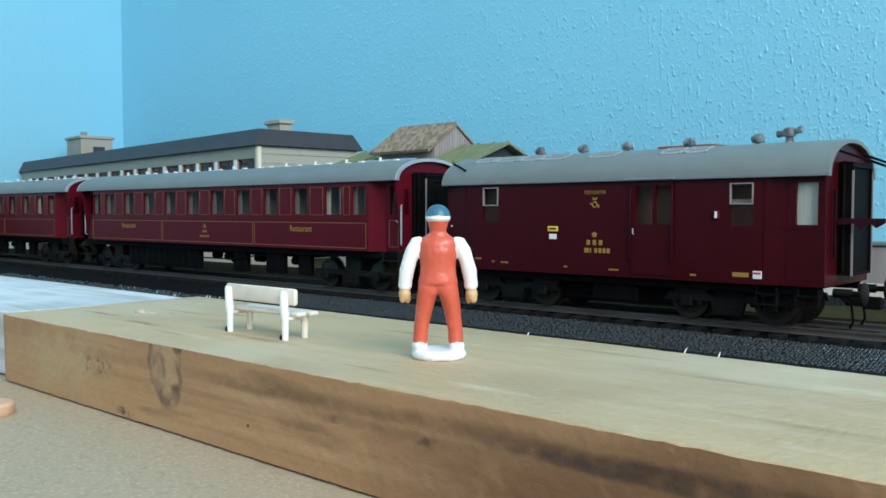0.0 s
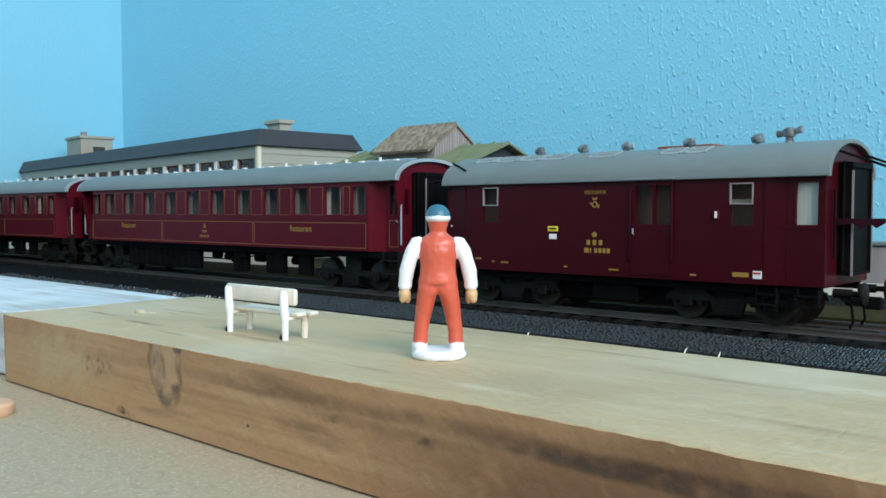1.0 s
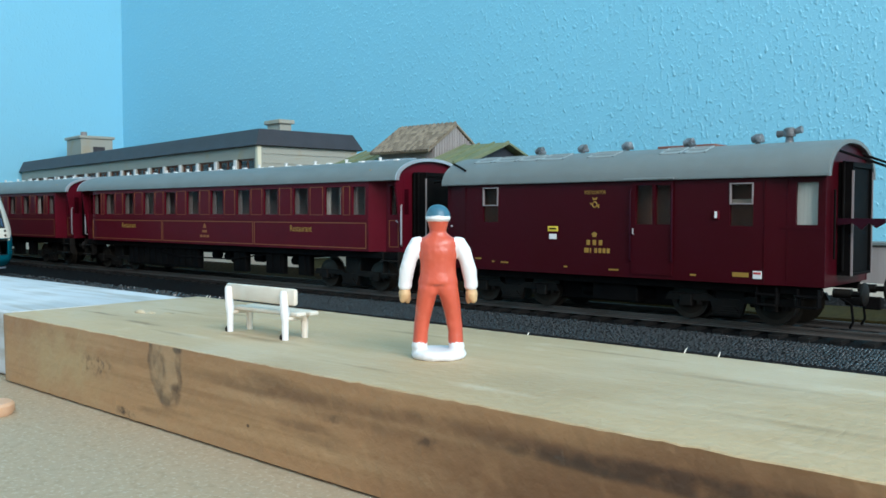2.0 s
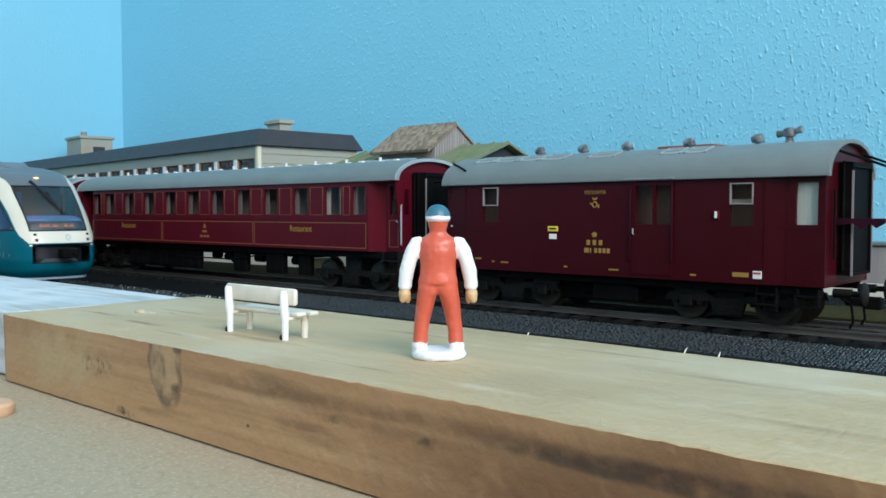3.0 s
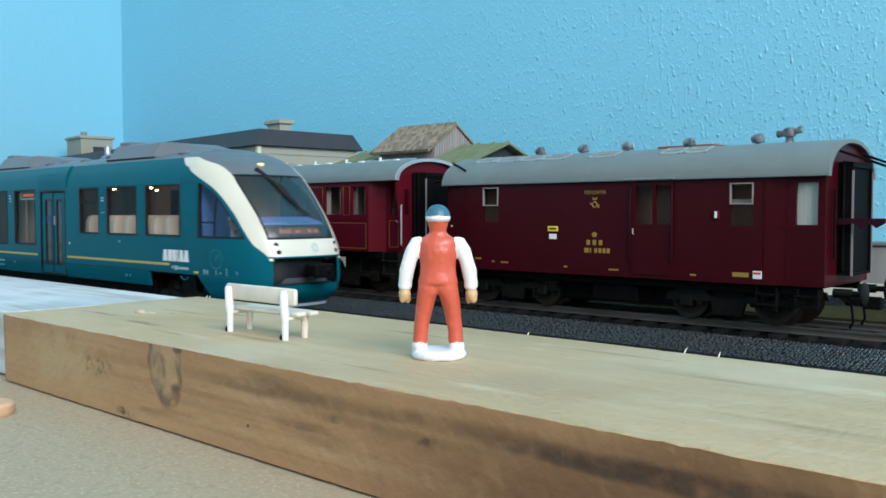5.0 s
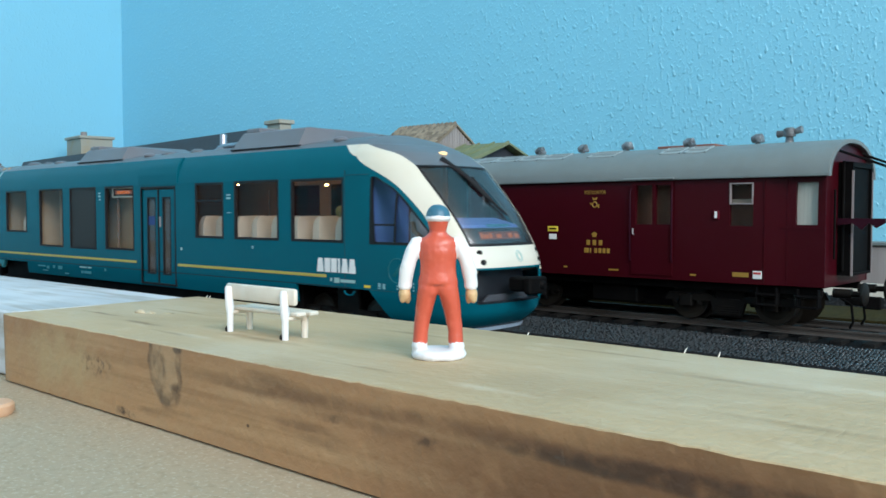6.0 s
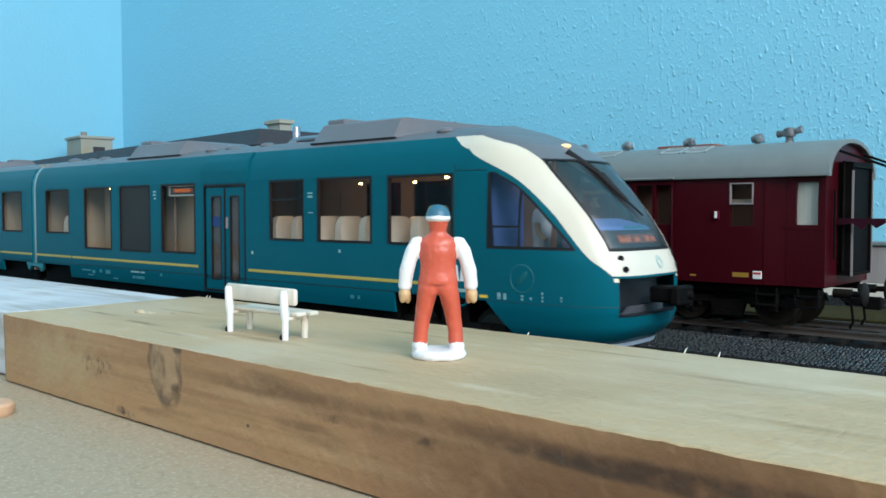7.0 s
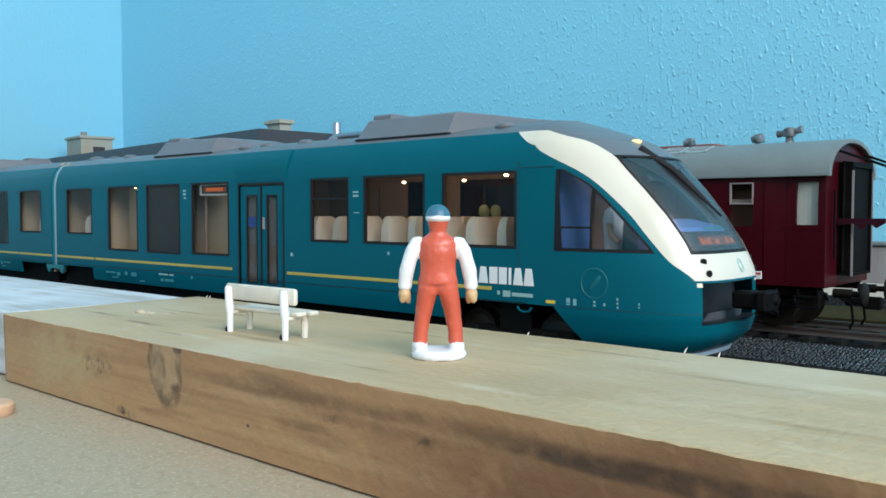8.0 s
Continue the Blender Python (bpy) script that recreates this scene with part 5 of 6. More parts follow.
    for v in moulded.verts:
        v.co += v.normal * (0.06 * noise.noise(v.co * 0.6) + 0.015 * noise.noise(v.co * 2.2))
    ob = part("figurine", moulded, FIG_ORANGE, None, smooth=180)
    for m in (BENCH_WHITE, material("hand_yellow", (0.62, 0.42, 0.22), 0.5), material("cap_blue", (0.035, 0.14, 0.21), 0.4, spots=((500, 0.5, 0.65, (0.35, 0.45, 0.5), 0.5),))):
        ob.data.materials.append(m)
    ob.matrix_basis = pose(-77.4 * MM, 85.7 * MM, 13.3 * MM, 0, 0, 41)
    tagged(ob, "orange and white plastic toy figurine on a round white base", "figurine")


figure()


def disc():
    t = thing("plastic_disc", -147.5, 54.5, 0, "peach coloured round disc lying on the board", "disc")
    bm = bmesh.new()
    n = 24
    rings = [[(r * math.cos(k * math.tau / n), r * math.sin(k * math.tau / n), z) for k in range(n)] for r, z in ((3.6, 0), (3.9, 0.5), (3.9, 1.6), (3.5, 2.0))]
    part("disc", loft(bm, rings), PEACH, t, smooth=40)
    part("peg", rod(bmesh.new(), [(-1, 0, 1.9), (-1, 0, 6)], [1.2, 1.0], 10), PEACH, t)


disc()


# ---------------------------------------------------------------- railcar
NOSE_START = -38.0
PROFILE = ((7.5, -8.2), (9, -6.0), (11, -4.1), (14.5, -3.1), (20, -3.3), (22.4, -3.8), (27.4, -6.1), (32.4, -9), (36.9, -12.3), (43, -17.7), (46.3, -23.3), (47.5, -26.4), (49.1, -31), (50.8, -36.5), (51.4, -37.9))
WIDTH = ((7.5, 14), (9.5, 15.2), (11, 15.6), (14, 16), (41, 16), (44, 15.7), (46.5, 14.9), (48.6, 13.5), (50, 11), (51, 7), (51.4, 2))
OUTER = ((21, -0.302), (22.7, -0.458), (25.1, -0.519), (28, -0.564), (31.9, -0.598), (35.9, -0.653), (39.6, -0.717), (41.8, -0.816), (44.3, -0.949), (45.8, -0.999), (48.5, -1))
INNER = ((25.5, -0.309), (28, -0.324), (32.2, -0.365), (36.9, -0.414), (41.6, -0.451), (44.6, -0.474), (46.8, -0.559), (48.1, -0.796), (48.5, -1))
CAB_B = ((25.6, -0.565), (28.9, -0.615), (32.1, -0.66), (34.4, -0.681), (37.5, -0.722), (39.8, -0.778), (40.8, -0.876))


def curve(rows, z):
    return float(np.interp(z, [r[0] for r in rows], [r[1] for r in rows]))


def roundness(z):
    return float(np.interp(z, (24, 28, 37, 43), (4.0, 3.7, 2.9, 2.5)))


def soft_curve(rows, z):
    lo, hi = rows[0][0], rows[-1][0]
    return sum(curve(rows, min(hi, max(lo, z + k * 0.55))) for k in range(-3, 4)) / 7


def u_at(x, z):
    """The u of the near side's point at x."""
    a = (x - NOSE_START) / (curve(PROFILE, z) - NOSE_START)
    return -math.acos(min(1.0, max(0.0, a)) ** (roundness(z) / 2)) / (math.pi / 2)


def nose(u, z, d=0.0):
    """Point of the rounded front at height z; u runs from -1 (near side) to 1 (far side); d: depth below the skin."""
    a = u * math.pi / 2
    n = roundness(z)
    c, s = max(0.0, math.cos(a)) ** (2 / n), abs(math.sin(a)) ** (2 / n)
    front, w = curve(PROFILE, z) - d, curve(WIDTH, z) - d
    return (NOSE_START + (front - NOSE_START) * c, math.copysign(w * s, u), z)


def nose_patch(z0, z1, a, b, cols, lift=0.0, thick=0.5, step=0.9):
    zs = cuts(z0, z1, [r[0] for r in OUTER + INNER + CAB_B] + [15.2, 15.25], step)
    us = [k / cols for k in range(cols + 1)]
    return shell(bmesh.new(), us, zs, lambda u, v: False, lambda u, v, d: nose(a(v) + (b(v) - a(v)) * u, v, d - lift), thick)


def skirt_edge(z):
    """Where the skirt begins behind the bogie opening, as u."""
    if z > 15.2:
        return -1.0
    return u_at(-32.0 + (15.2 - z), z)


BREADTH = 1.075
MIDDLE = 134 + 16 * BREADTH


def railcar():
    t = thing("railcar", -60, MIDDLE, 0, "teal model diesel railcar with a white front mask and grey roof", "railcar", "coupled railcar halves")
    END = -239.0
    wins = [(-231.2, -213.0, 25.5, 40.7), (-202.4, -183.8, 20.8, 40.9), (-178.8, -160.2, 20.7, 41.0), (-154.3, -136.1, 21.0, 41.0),
            (-102.4, -88.7, 25.7, 40.9), (-83.8, -64.8, 25.7, 41.0), (-59.9, -40.6, 25.7, 40.9)]
    door = (-131.5, -113.1, 11.6, 39.8)
    xs = [v for w in wins + [door] for v in w[:2]] + [-58, -31, -213, -222]
    zs = [v for w in wins + [door] for v in w[2:]] + [10.9, 14.8, 15.2]
    us, vs = cuts(END, NOSE_START, xs, 8), cuts(10.9, 48.5, zs, 2.2)

    def hole(u, v):
        if any(a < u < b and c < v < e for a, b, c, e in wins + [door]):
            return True
        return (v < 15.2 and u > -58) or (v < 14.8 and u < -213)
    for s in (-1, 1):
        part("side_wall", shell(bmesh.new(), us, vs, hole, lambda u, v, d: (u, s * (curve(WIDTH, v) - d), v), 0.6), TEAL, t, "teal painted side", smooth=30)
    # roof behind the cab
    zz = [48.5, 49.2, 50.0, 50.6, 51.0, 51.4]
    prof = [(-curve(WIDTH, z), z) for z in zz] + [(0, 51.5)] + [(curve(WIDTH, z), z) for z in zz[::-1]]
    bm = loft(bmesh.new(), [[(x, p[0], p[1]) for p in prof + [(p[0] * 0.93, p[1] - 0.6) for p in prof[::-1]]] for x in (END, -150, -90, NOSE_START)])
    part("roof", bm, TRAIN_ROOF, t, "grey painted roof", smooth=40)
    part("end_wall", prism(bmesh.new(), [(-15, 12), (-15.3, 44), (-12, 50), (12, 50), (15.3, 44), (15, 12)], END, END + 0.8), INSIDE, t, smooth=0)
    # rounded front
    full_a, full_b = (lambda z: -1.0), (lambda z: 1.0)
    out, inn = (lambda z: soft_curve(OUTER, z)), (lambda z: soft_curve(INNER, z))
    far = lambda z: -inn(z) * 0.84
    cab_a, cab_b = (lambda z: u_at(-31.5, z)), (lambda z: soft_curve(CAB_B, z))
    for name, z0, z1, a, b, n in (("lower_skin", 7.6, 13.3, skirt_edge, lambda z: -skirt_edge(z), 40), ("lower_skin", 20.6, 21.0, full_a, full_b, 40)):
        part(name, nose_patch(z0, z1, a, b, n), TEAL, t, smooth=50)
    part("front_mask", nose_patch(21.0, 25.5, out, lambda z: -out(z), 30, 0.06), MASK, t, "white glossy mask", smooth=50)
    for s in (-1, 1):
        m = (lambda f: f) if s < 0 else (lambda f: (lambda z: -f(z)))
        part("cheek", nose_patch(13.3, 20.6, m(skirt_edge), m(lambda z: -0.294), 16), TEAL, t, smooth=50)
        part("cheek", nose_patch(21.0, 25.6, m(full_a), m(out), 14), TEAL, t, smooth=50)
        part("cheek", nose_patch(25.6, 40.8, m(full_a), m(cab_a), 5), TEAL, t, smooth=50)
        part("cheek", nose_patch(25.6, 40.8, m(cab_b), m(out), 4), TEAL, t, smooth=50)
        part("cheek", nose_patch(40.8, 45.8, m(full_a), m(out), 8), TEAL, t, smooth=50)
        part("mask_arm", nose_patch(25.5, 48.45, m(out), inn if s < 0 else far, 12, 0.06), MASK, t, "ivory white sweeping mask arm", smooth=50)
        g = part("cab_window", nose_patch(25.6, 40.75, m(cab_a), m(cab_b), 10, -0.25, 0.1), PANE_TINT, t, "tinted curved cab side window", smooth=50)
        g.visible_shadow = False
        # dark rubber edging of the cab side window
        for a, b, z0, z1 in ((lambda z: cab_a(z) - 0.003, lambda z: cab_a(z) + 0.013, 25.6, 40.6), (lambda z: cab_b(z) - 0.016, lambda z: cab_b(z) + 0.004, 25.6, 40.7),
                             (cab_a, cab_b, 25.62, 26.2), (lambda z: u_at(-24.3, z), lambda z: u_at(-23.8, z), 25.8, 37.2), (cab_a, lambda z: u_at(-24.1, z), 29.8, 30.2)):
            part("window_seal", nose_patch(z0, z1, m(a), m(b), 4, 0.06, 0.3), RUBBER, t, smooth=50)
    scr = part("windscreen", nose_patch(25.5, 43.3, inn, far, 24, -0.1, 0.12), SCREEN, t, "large tinted curved windscreen", smooth=60)
    scr.visible_shadow = False
    part("front_roof", nose_patch(43.3, 48.5, inn, far, 24), TRAIN_ROOF, t, smooth=60)
    part("front_roof", nose_patch(48.5, 51.4, full_a, full_b, 36), TRAIN_ROOF, t, smooth=60)
    for a, b, z0, z1 in ((inn, lambda z: inn(z) + 0.025, 25.5, 43.3), (lambda z: far(z) - 0.025, far, 25.5, 43.3), (inn, far, 25.5, 26.1), (inn, far, 42.9, 43.4)):
        part("screen_seal", nose_patch(z0, z1, a, b, 16, 0.0, 0.3), RUBBER, t, smooth=60)
    part("screen_band", nose_patch(26.0, 29.4, lambda z: inn(z) + 0.02, lambda z: far(z) - 0.02, 16, -0.9, 0.2), RUBBER, t, "black band below the windscreen", smooth=60)
    part("destination_display", nose_patch(26.9, 28.6, lambda z: -0.16, lambda z: 0.10, 10, -0.75, 0.1), DISPLAY_DIM, t, "dim orange destination display", smooth=60)
    for k, (a, h) in enumerate(((-0.145, 1.1), (-0.118, 0.8), (-0.092, 0.8), (-0.066, 1.1), (-0.02, 0.8), (0.01, 1.0), (0.045, 0.8), (0.066, 0.8))):
        part("display_bar", nose_patch(27.2, 27.2 + h, lambda z: a, lambda z: a + 0.017, 2, -0.68, 0.05), LAMP_DEST, t, "lit orange bar", smooth=60)
    part("small_display", nose_patch(29.6, 30.2, lambda z: -0.06, lambda z: 0.05, 6, -0.75, 0.1), LAMP_CYAN, t, "small cyan display", smooth=60)
    part("front_flap", nose_patch(13.3, 20.6, lambda z: -0.294, lambda z: 0.294, 18, -3.5, 0.4), RECESS, t, "black recess behind the coupler", smooth=50)
    part("folded_flap", nose_patch(13.6, 15.0, lambda z: -0.2 + 0.05 * (z - 13.6), lambda z: 0.2 - 0.05 * (z - 13.6), 14, -2.4, 0.6), FLAP, t, "grey folded coupler flap", smooth=50)
    part("sill", nose_patch(12.9, 13.6, lambda z: -0.294, lambda z: 0.294, 18, -0.3, 3.2), RECESS, t, smooth=50)
    part("spoiler", nose_patch(6.9, 7.7, lambda z: -0.8, lambda z: 0.8, 30, 0.3, 2.5), SPOILER, t, "lower spoiler with reflected light put into its pale colour", smooth=50)
    bm = bx(-4, 2.0, -2.2, 2.2, 15.7, 18.8, bevel=0.4)
    box(bm, 0.6, 2.6, -2.9, 2.9, 15.3, 19.0, bevel=0.4)
    rod(bm, [(2.5, 1.2, 17.2), (3.2, 1.2, 17.2)], [1.1, 0.6], 12)
    rod(bm, [(2.5, -1.6, 17.2), (2.7, -1.6, 17.2)], [0.9, 0.9], 12)
    rod(bm, [(0.5, 3.6, 14.6), (2.2, 3.0, 14.2), (2.6, 1.5, 15.4)], 0.4, 7)
    part("coupler", bm, BLACK, t, "black automatic coupler")
    for s in (-1, 1):
        for u, z in ((0.226, 24.2), (0.214, 22.2)):
            p, q = Vector(nose(s * u, z, 0.1)), Vector(nose(s * u, z, -0.16))
            part("headlight", rod(bmesh.new(), [p, q], 0.62, 16), RUBBER, t, "dark round headlight", smooth=30)
            part("light_lens", rod(bmesh.new(), [q, q + (q - p) * 0.1], 0.42, 14), PANE_TINT, t, smooth=30)
        part("marker_plate", nose_patch(19.9, 20.6, lambda z: s * 0.335, lambda z: s * 0.29, 3, 0.05, 0.2), CREAM, t, smooth=50)
    p = Vector(nose(-0.04, 46.4, -0.1))
    part("top_lamp", ball(bmesh.new(), p, 1.1, 1.0, 0.45, 12, 8), glow("lit_top_lamp", (1.0, 0.72, 0.35), 1.6), t, "small warm lit top lamp")
    pts = [Vector(nose(u, z, -0.5)) for u, z in ((-0.147, 44.9), (-0.057, 40.8), (-0.013, 37.1), (0.034, 32.1))]
    part("wiper", rod(bmesh.new(), pts, [0.7, 0.55, 0.4, 0.22], 8), RUBBER, t, "black windscreen wiper")
    pts = [Vector(nose(u, z, -0.45)) for u, z in ((-0.022, 40.6), (-0.007, 37.6), (0.003, 35.2))]
    part("wiper_blade", rod(bmesh.new(), pts, 0.45, 6), RUBBER, t)
    bm = bmesh.new()
    for r0 in (1.15, 0.75):
        n = 20
        rod(bm, [nose(math.asin(((1.7 + 0.75 * r0 * math.cos(k * math.tau / n)) / 16) ** 2) * 2 / math.pi, 23.2 + 1.05 * r0 * math.sin(k * math.tau / n), -0.07) for k in range(n + 1)], 0.09, 5)
    part("front_emblem", bm, PALE_TEAL, t, "pale teal ring emblem")
    def skin(x, z):
        return (x, nose(u_at(x, z), z, 0.34)[1], z)
    bm = rod(bmesh.new(), [skin(-23.2 + 2.7 * math.cos(k * math.tau / 28), 20 + 2.7 * math.sin(k * math.tau / 28)) for k in range(29)], 0.42, 5)
    rod(bm, [skin(-24.6 + 0.35 * k, 18.4 + 0.4 * k) for k in range(9)], [0.2, 0.5, 0.6, 0.6, 0.6, 0.6, 0.6, 0.5, 0.2], 5)
    part("side_emblem", bm, TEAL_FAINT, t, "faint ring emblem")
    for s in (-1, 1):
        part("body_seam", bx(-40.2, -40.0, s * 15.98 - 0.06, s * 15.98 + 0.06, 15.6, 42.5), SEAM, t, smooth=0)
        part("body_seam", bx(-40.0, -32.2, s * 15.96 - 0.06, s * 15.96 + 0.08, 41.3, 41.45), SEAM, t, smooth=0)
        tip = shell(bmesh.new(), [k / 6 for k in range(7)], cuts(45.7, 48.5, (), 0.4), lambda u, v: False,
                    lambda u, v, d: (-36.9 - (0.6 + 4.6 * ((v - 45.7) / 2.8) ** 0.8) * (1 - u), s * (curve(WIDTH, v) + 0.08 - d), v), 0.3)
        part("mask_tip", tip, MASK, t, smooth=50)
        for a, b, c, e in ((-133.0, -111.5, 40.9, 48.5),):
            panel = shell(bmesh.new(), cuts(a, b, (), 6), cuts(c, e, (), 0.6), lambda u, v: False, lambda u, v, d: (u, s * (curve(WIDTH, v) + 0.12 + 0.5 * min(1.0, (v - c) / 5.0) - d), v), 0.5)
            part("door_header", panel, TEAL, t, "raised teal panel above the doors", smooth=40)
        part("skirt_seam", nose_patch(15.22, 15.36, lambda z: s * 0.985, lambda z: s * 0.30, 24, 0.03, 0.1), SEAM, t, smooth=50)
    # cab inside
    part("cab_floor", bx(-38, -8, -13, 13, 19.5, 20.5), INSIDE_DARK, t, smooth=0)
    part("cab_wall", bx(-38.6, -37.9, -13.4, 13.4, 16, 45.5), INSIDE_MID, t, "brown cab rear wall", smooth=0)
    part("dashboard", prism(bmesh.new(), [(-18, 21), (-18, 31.5), (-11.5, 30.0), (-9.0, 26), (-9, 21)], -10, 10, "y"), BLUE_CAB, t, "blue dashboard", smooth=0)
    part("cab_curtain", bx(-33, -32.6, -14, -3.5, 21, 41), BLUE_CAB, t, "blue cab side screen", smooth=0)
    bm = bmesh.new()
    loft(bm, [[(-24 + a * math.cos(k * math.tau / 14), -8.6 + b * math.sin(k * math.tau / 14), z) for k in range(14)] for a, b, z in ((1.5, 2.0, 23), (1.5, 2.1, 28), (1.7, 2.4, 31.5), (1.3, 2.0, 33.2), (0.7, 0.7, 33.8), (0.7, 0.7, 34.1))])
    rod(bm, [(-23.6, -10.6, 32.6), (-23.2, -11.2, 30.6)], [0.8, 0.75], 10)
    n = len(bm.faces)
    rod(bm, [(-23.2, -11.2, 30.7), (-22.6, -11.4, 28.6), (-21.0, -11.2, 27.4)], [0.6, 0.55, 0.6], 10)
    ball(bm, (-23.8, -8.6, 35.5), 1.35, 1.25, 1.6)
    bm.faces.ensure_lookup_table()
    for f in bm.faces[n:]:
        f.material_index = 1
    drv = part("driver_doll", bm, WHITE, t, "plain toy driver shape in white and orange", smooth=60)
    drv.data.materials.append(PEACH)
    # saloon inside
    part("floor", bx(END + 1, -38, -15, 15, 15.4, 16.4), INSIDE_DARK, t, smooth=0)
    # glowing strip added above the window tops, out of view, to warm the saloon
    part("light_strip", bx(-112, -40, -1.0, 1.0, 44.5, 45.1), glow("warm_strip", (1.0, 0.68, 0.42), 5.5), t, "unseen warm ceiling strip added to light the saloon", smooth=0)
    part("ceiling", bx(END + 1, -39, -13, 13, 45.2, 46.0), INSIDE, t, smooth=0)
    part("cabin_wall", bx(-203, -134, -9.0, -8.2, 16.5, 45), INSIDE, t, "beige toilet cabin wall", smooth=0)
    part("partition", bx(-134, -133.2, -14.5, 14.5, 16.5, 45), INSIDE_DARK, t, smooth=0)
    part("partition", bx(-208, -207.2, -14.5, 14.5, 16.5, 45), INSIDE, t, smooth=0)
    part("info_box", bx(-152.5, -136.8, -14.6, -13.0, 37.4, 40.7, bevel=0.2), SEAT, t, "white display housing")
    part("display_field", bx(-151.2, -138.0, -14.72, -14.58, 37.9, 40.2), RUBBER, t, smooth=0)
    for k in range(6):
        part("display_bar", bx(-148.6 + 1.35 * k, -147.6 + 1.35 * k, -14.86, -14.82, 38.6, 39.5), LAMP_DEST, t, smooth=0)
    part("info_display", bx(-150.0, -139.4, -14.8, -14.55, 38.4, 39.7), DISPLAY_DIM, t, "orange lit side display", smooth=0)
    part("grab_pole", rod(bmesh.new(), [(-152.8, -12.5, 16.5), (-152.8, -12.5, 44)], 0.4, 8), INSIDE_DARK, t)
    seat = bmesh.new()
    for s in (-1, 1):
        rings = []
        for z, a, y0, y1 in ((16.4, 1.3, 1.0, 6.6), (25, 1.3, 0.5, 7.0), (29.4, 1.1, 0.5, 7.0), (31.2, 0.9, 1.0, 6.4), (31.8, 0.6, 1.8, 5.6)):
            c = 7.6
            rings.append([(-a, s * (c + y0 - 3.7), z), (a, s * (c + y0 - 3.7), z), (a, s * (c + y1 - 3.7), z), (-a, s * (c + y1 - 3.7), z)])
        loft(seat, rings)
        box(seat, 0, 5.5, min(s * 4.6, s * 10.8), max(s * 4.6, s * 10.8), 20.5, 22.4, bevel=0.5)
    first = part("seat_pair", seat, SEAT, t, "cream moulded seats", m=pose(-108 * MM, 0, 0))
    for x in (-99.5, -91, -82.5, -74, -65.5, -57, -48.5, -228, -218):
        o = new("seat_pair", first.data)
        o.parent = t
        o.matrix_basis = pose(x * MM, 0, 0, 0, 0, 180 if x in (-99.5, -82.5, -65.5, -48.5) else 0)
    for s in (-1, 1):
        bm = bmesh.new()
        for k in range(2):
            y = -8.5 + 4.0 * k
            rod(bm, [(-66.5, s * y, 22), (-66.5, s * y, 30)], [1.6, 1.2], 10)
            ball(bm, (-66.5, s * y, 33), 1.25, 1.25, 1.6)
        if s < 0:
            part("passenger_doll", bm, material("dull_green_plastic", (0.20, 0.26, 0.12), 0.6), t, "plain dull seated toy shape", smooth=60)
        else:
            bm.free()
    # the last two lamps are added, they brighten the beige cabin wall
    for x, y in ((-92.0, -9.5), (-68.5, -9.5), (-48.5, -9.5), (-219, -9.5), (-94, 6), (-74, 6), (-52, 6), (-222, 6), (-146, -12.2), (-192, -12.2)):
        part("ceiling_light", ball(bmesh.new(), (x, y, 40.4), 0.5, 0.42, 0.25, 10, 6), LAMP_WARM, t, "warm glowing ceiling lamp")
    # windows
    for s in (-1, 1):
        part("inner_lining", shell(bmesh.new(), us, [v for v in vs if v >= 15.2], hole, lambda u, v, d: (u, s * (curve(WIDTH, v) - 0.63 - d), v), 0.15), INSIDE_DARK, t, "brown inner lining", smooth=0)
        for i, w in enumerate(wins):
            if i == 2:
                part("dark_panel", bx(w[0] + 0.1, w[1] - 0.1, s * 15.6 - 0.15, s * 15.6 + 0.15, w[2] + 0.1, w[3] - 0.1), BLANK, t, "dark grey blanked window panel", smooth=0)
                window_unit(t, w, 16.0, RUBBER, proud=0.06, side=s, border=0.6, pane=PANE_TINT)
                continue
            un = window_unit(t, w, 16.0, RUBBER, proud=0.06, side=s, border=0.6, pane=PANE_CLEAR if s < 0 else PANE_BROWN)
            if i == 4:
                part("transom", bx(w[0] + 0.4, w[1] - 0.4, s * 15.75 - 0.2, s * 15.75 + 0.2, 35.7, 36.2), RUBBER, un, smooth=0)
        # double door
        d = new("double_door")
        d.parent = t
        for a, b, pa, pb in ((-131.2, -122.6, -128.9, -123.9), (-122.0, -113.4, -120.2, -115.6)):
            y = s * 15.7
            part("door_leaf", shell(bmesh.new(), [a, pa, pb, b], [11.9, 14.4, 37.3, 39.5], lambda u, v: pa < u < pb and 14.4 < v < 37.3, lambda u, v, k: (u, y - s * k, v), 0.5), TEAL, d, smooth=0)
            part("door_seal", shell(bmesh.new(), [pa, pa + 0.5, pb - 0.5, pb], [14.4, 14.9, 36.8, 37.3], lambda u, v: pa + 0.5 < u < pb - 0.5 and 14.9 < v < 36.8, lambda u, v, k: (u, y + s * (0.03 - k), v), 0.3), RUBBER, d, smooth=0)
            p = part("door_pane", bx(pa, pb, y - s * 0.3 - 0.05, y - s * 0.3 + 0.05, 14.4, 37.3), PANE_TINT, d, smooth=0)
            p.visible_shadow = False
        part("door_gap", bx(-131.5, -113.1, s * 14.9 - 0.1, s * 14.9 + 0.1, 11.6, 39.8), INSIDE_DARK, d, smooth=0)
        part("edge_strip", bx(-122.5, -122.1, s * 15.8 - 0.15, s * 15.8 + 0.15, 12, 39.4), RUBBER, d, smooth=0)
        part("door_button", bx(-121.6, -120.9, s * 15.85 - 0.1, s * 15.85 + 0.1, 28.5, 31.5), FRAME_GREY, d, "pale strip with a button", smooth=0)
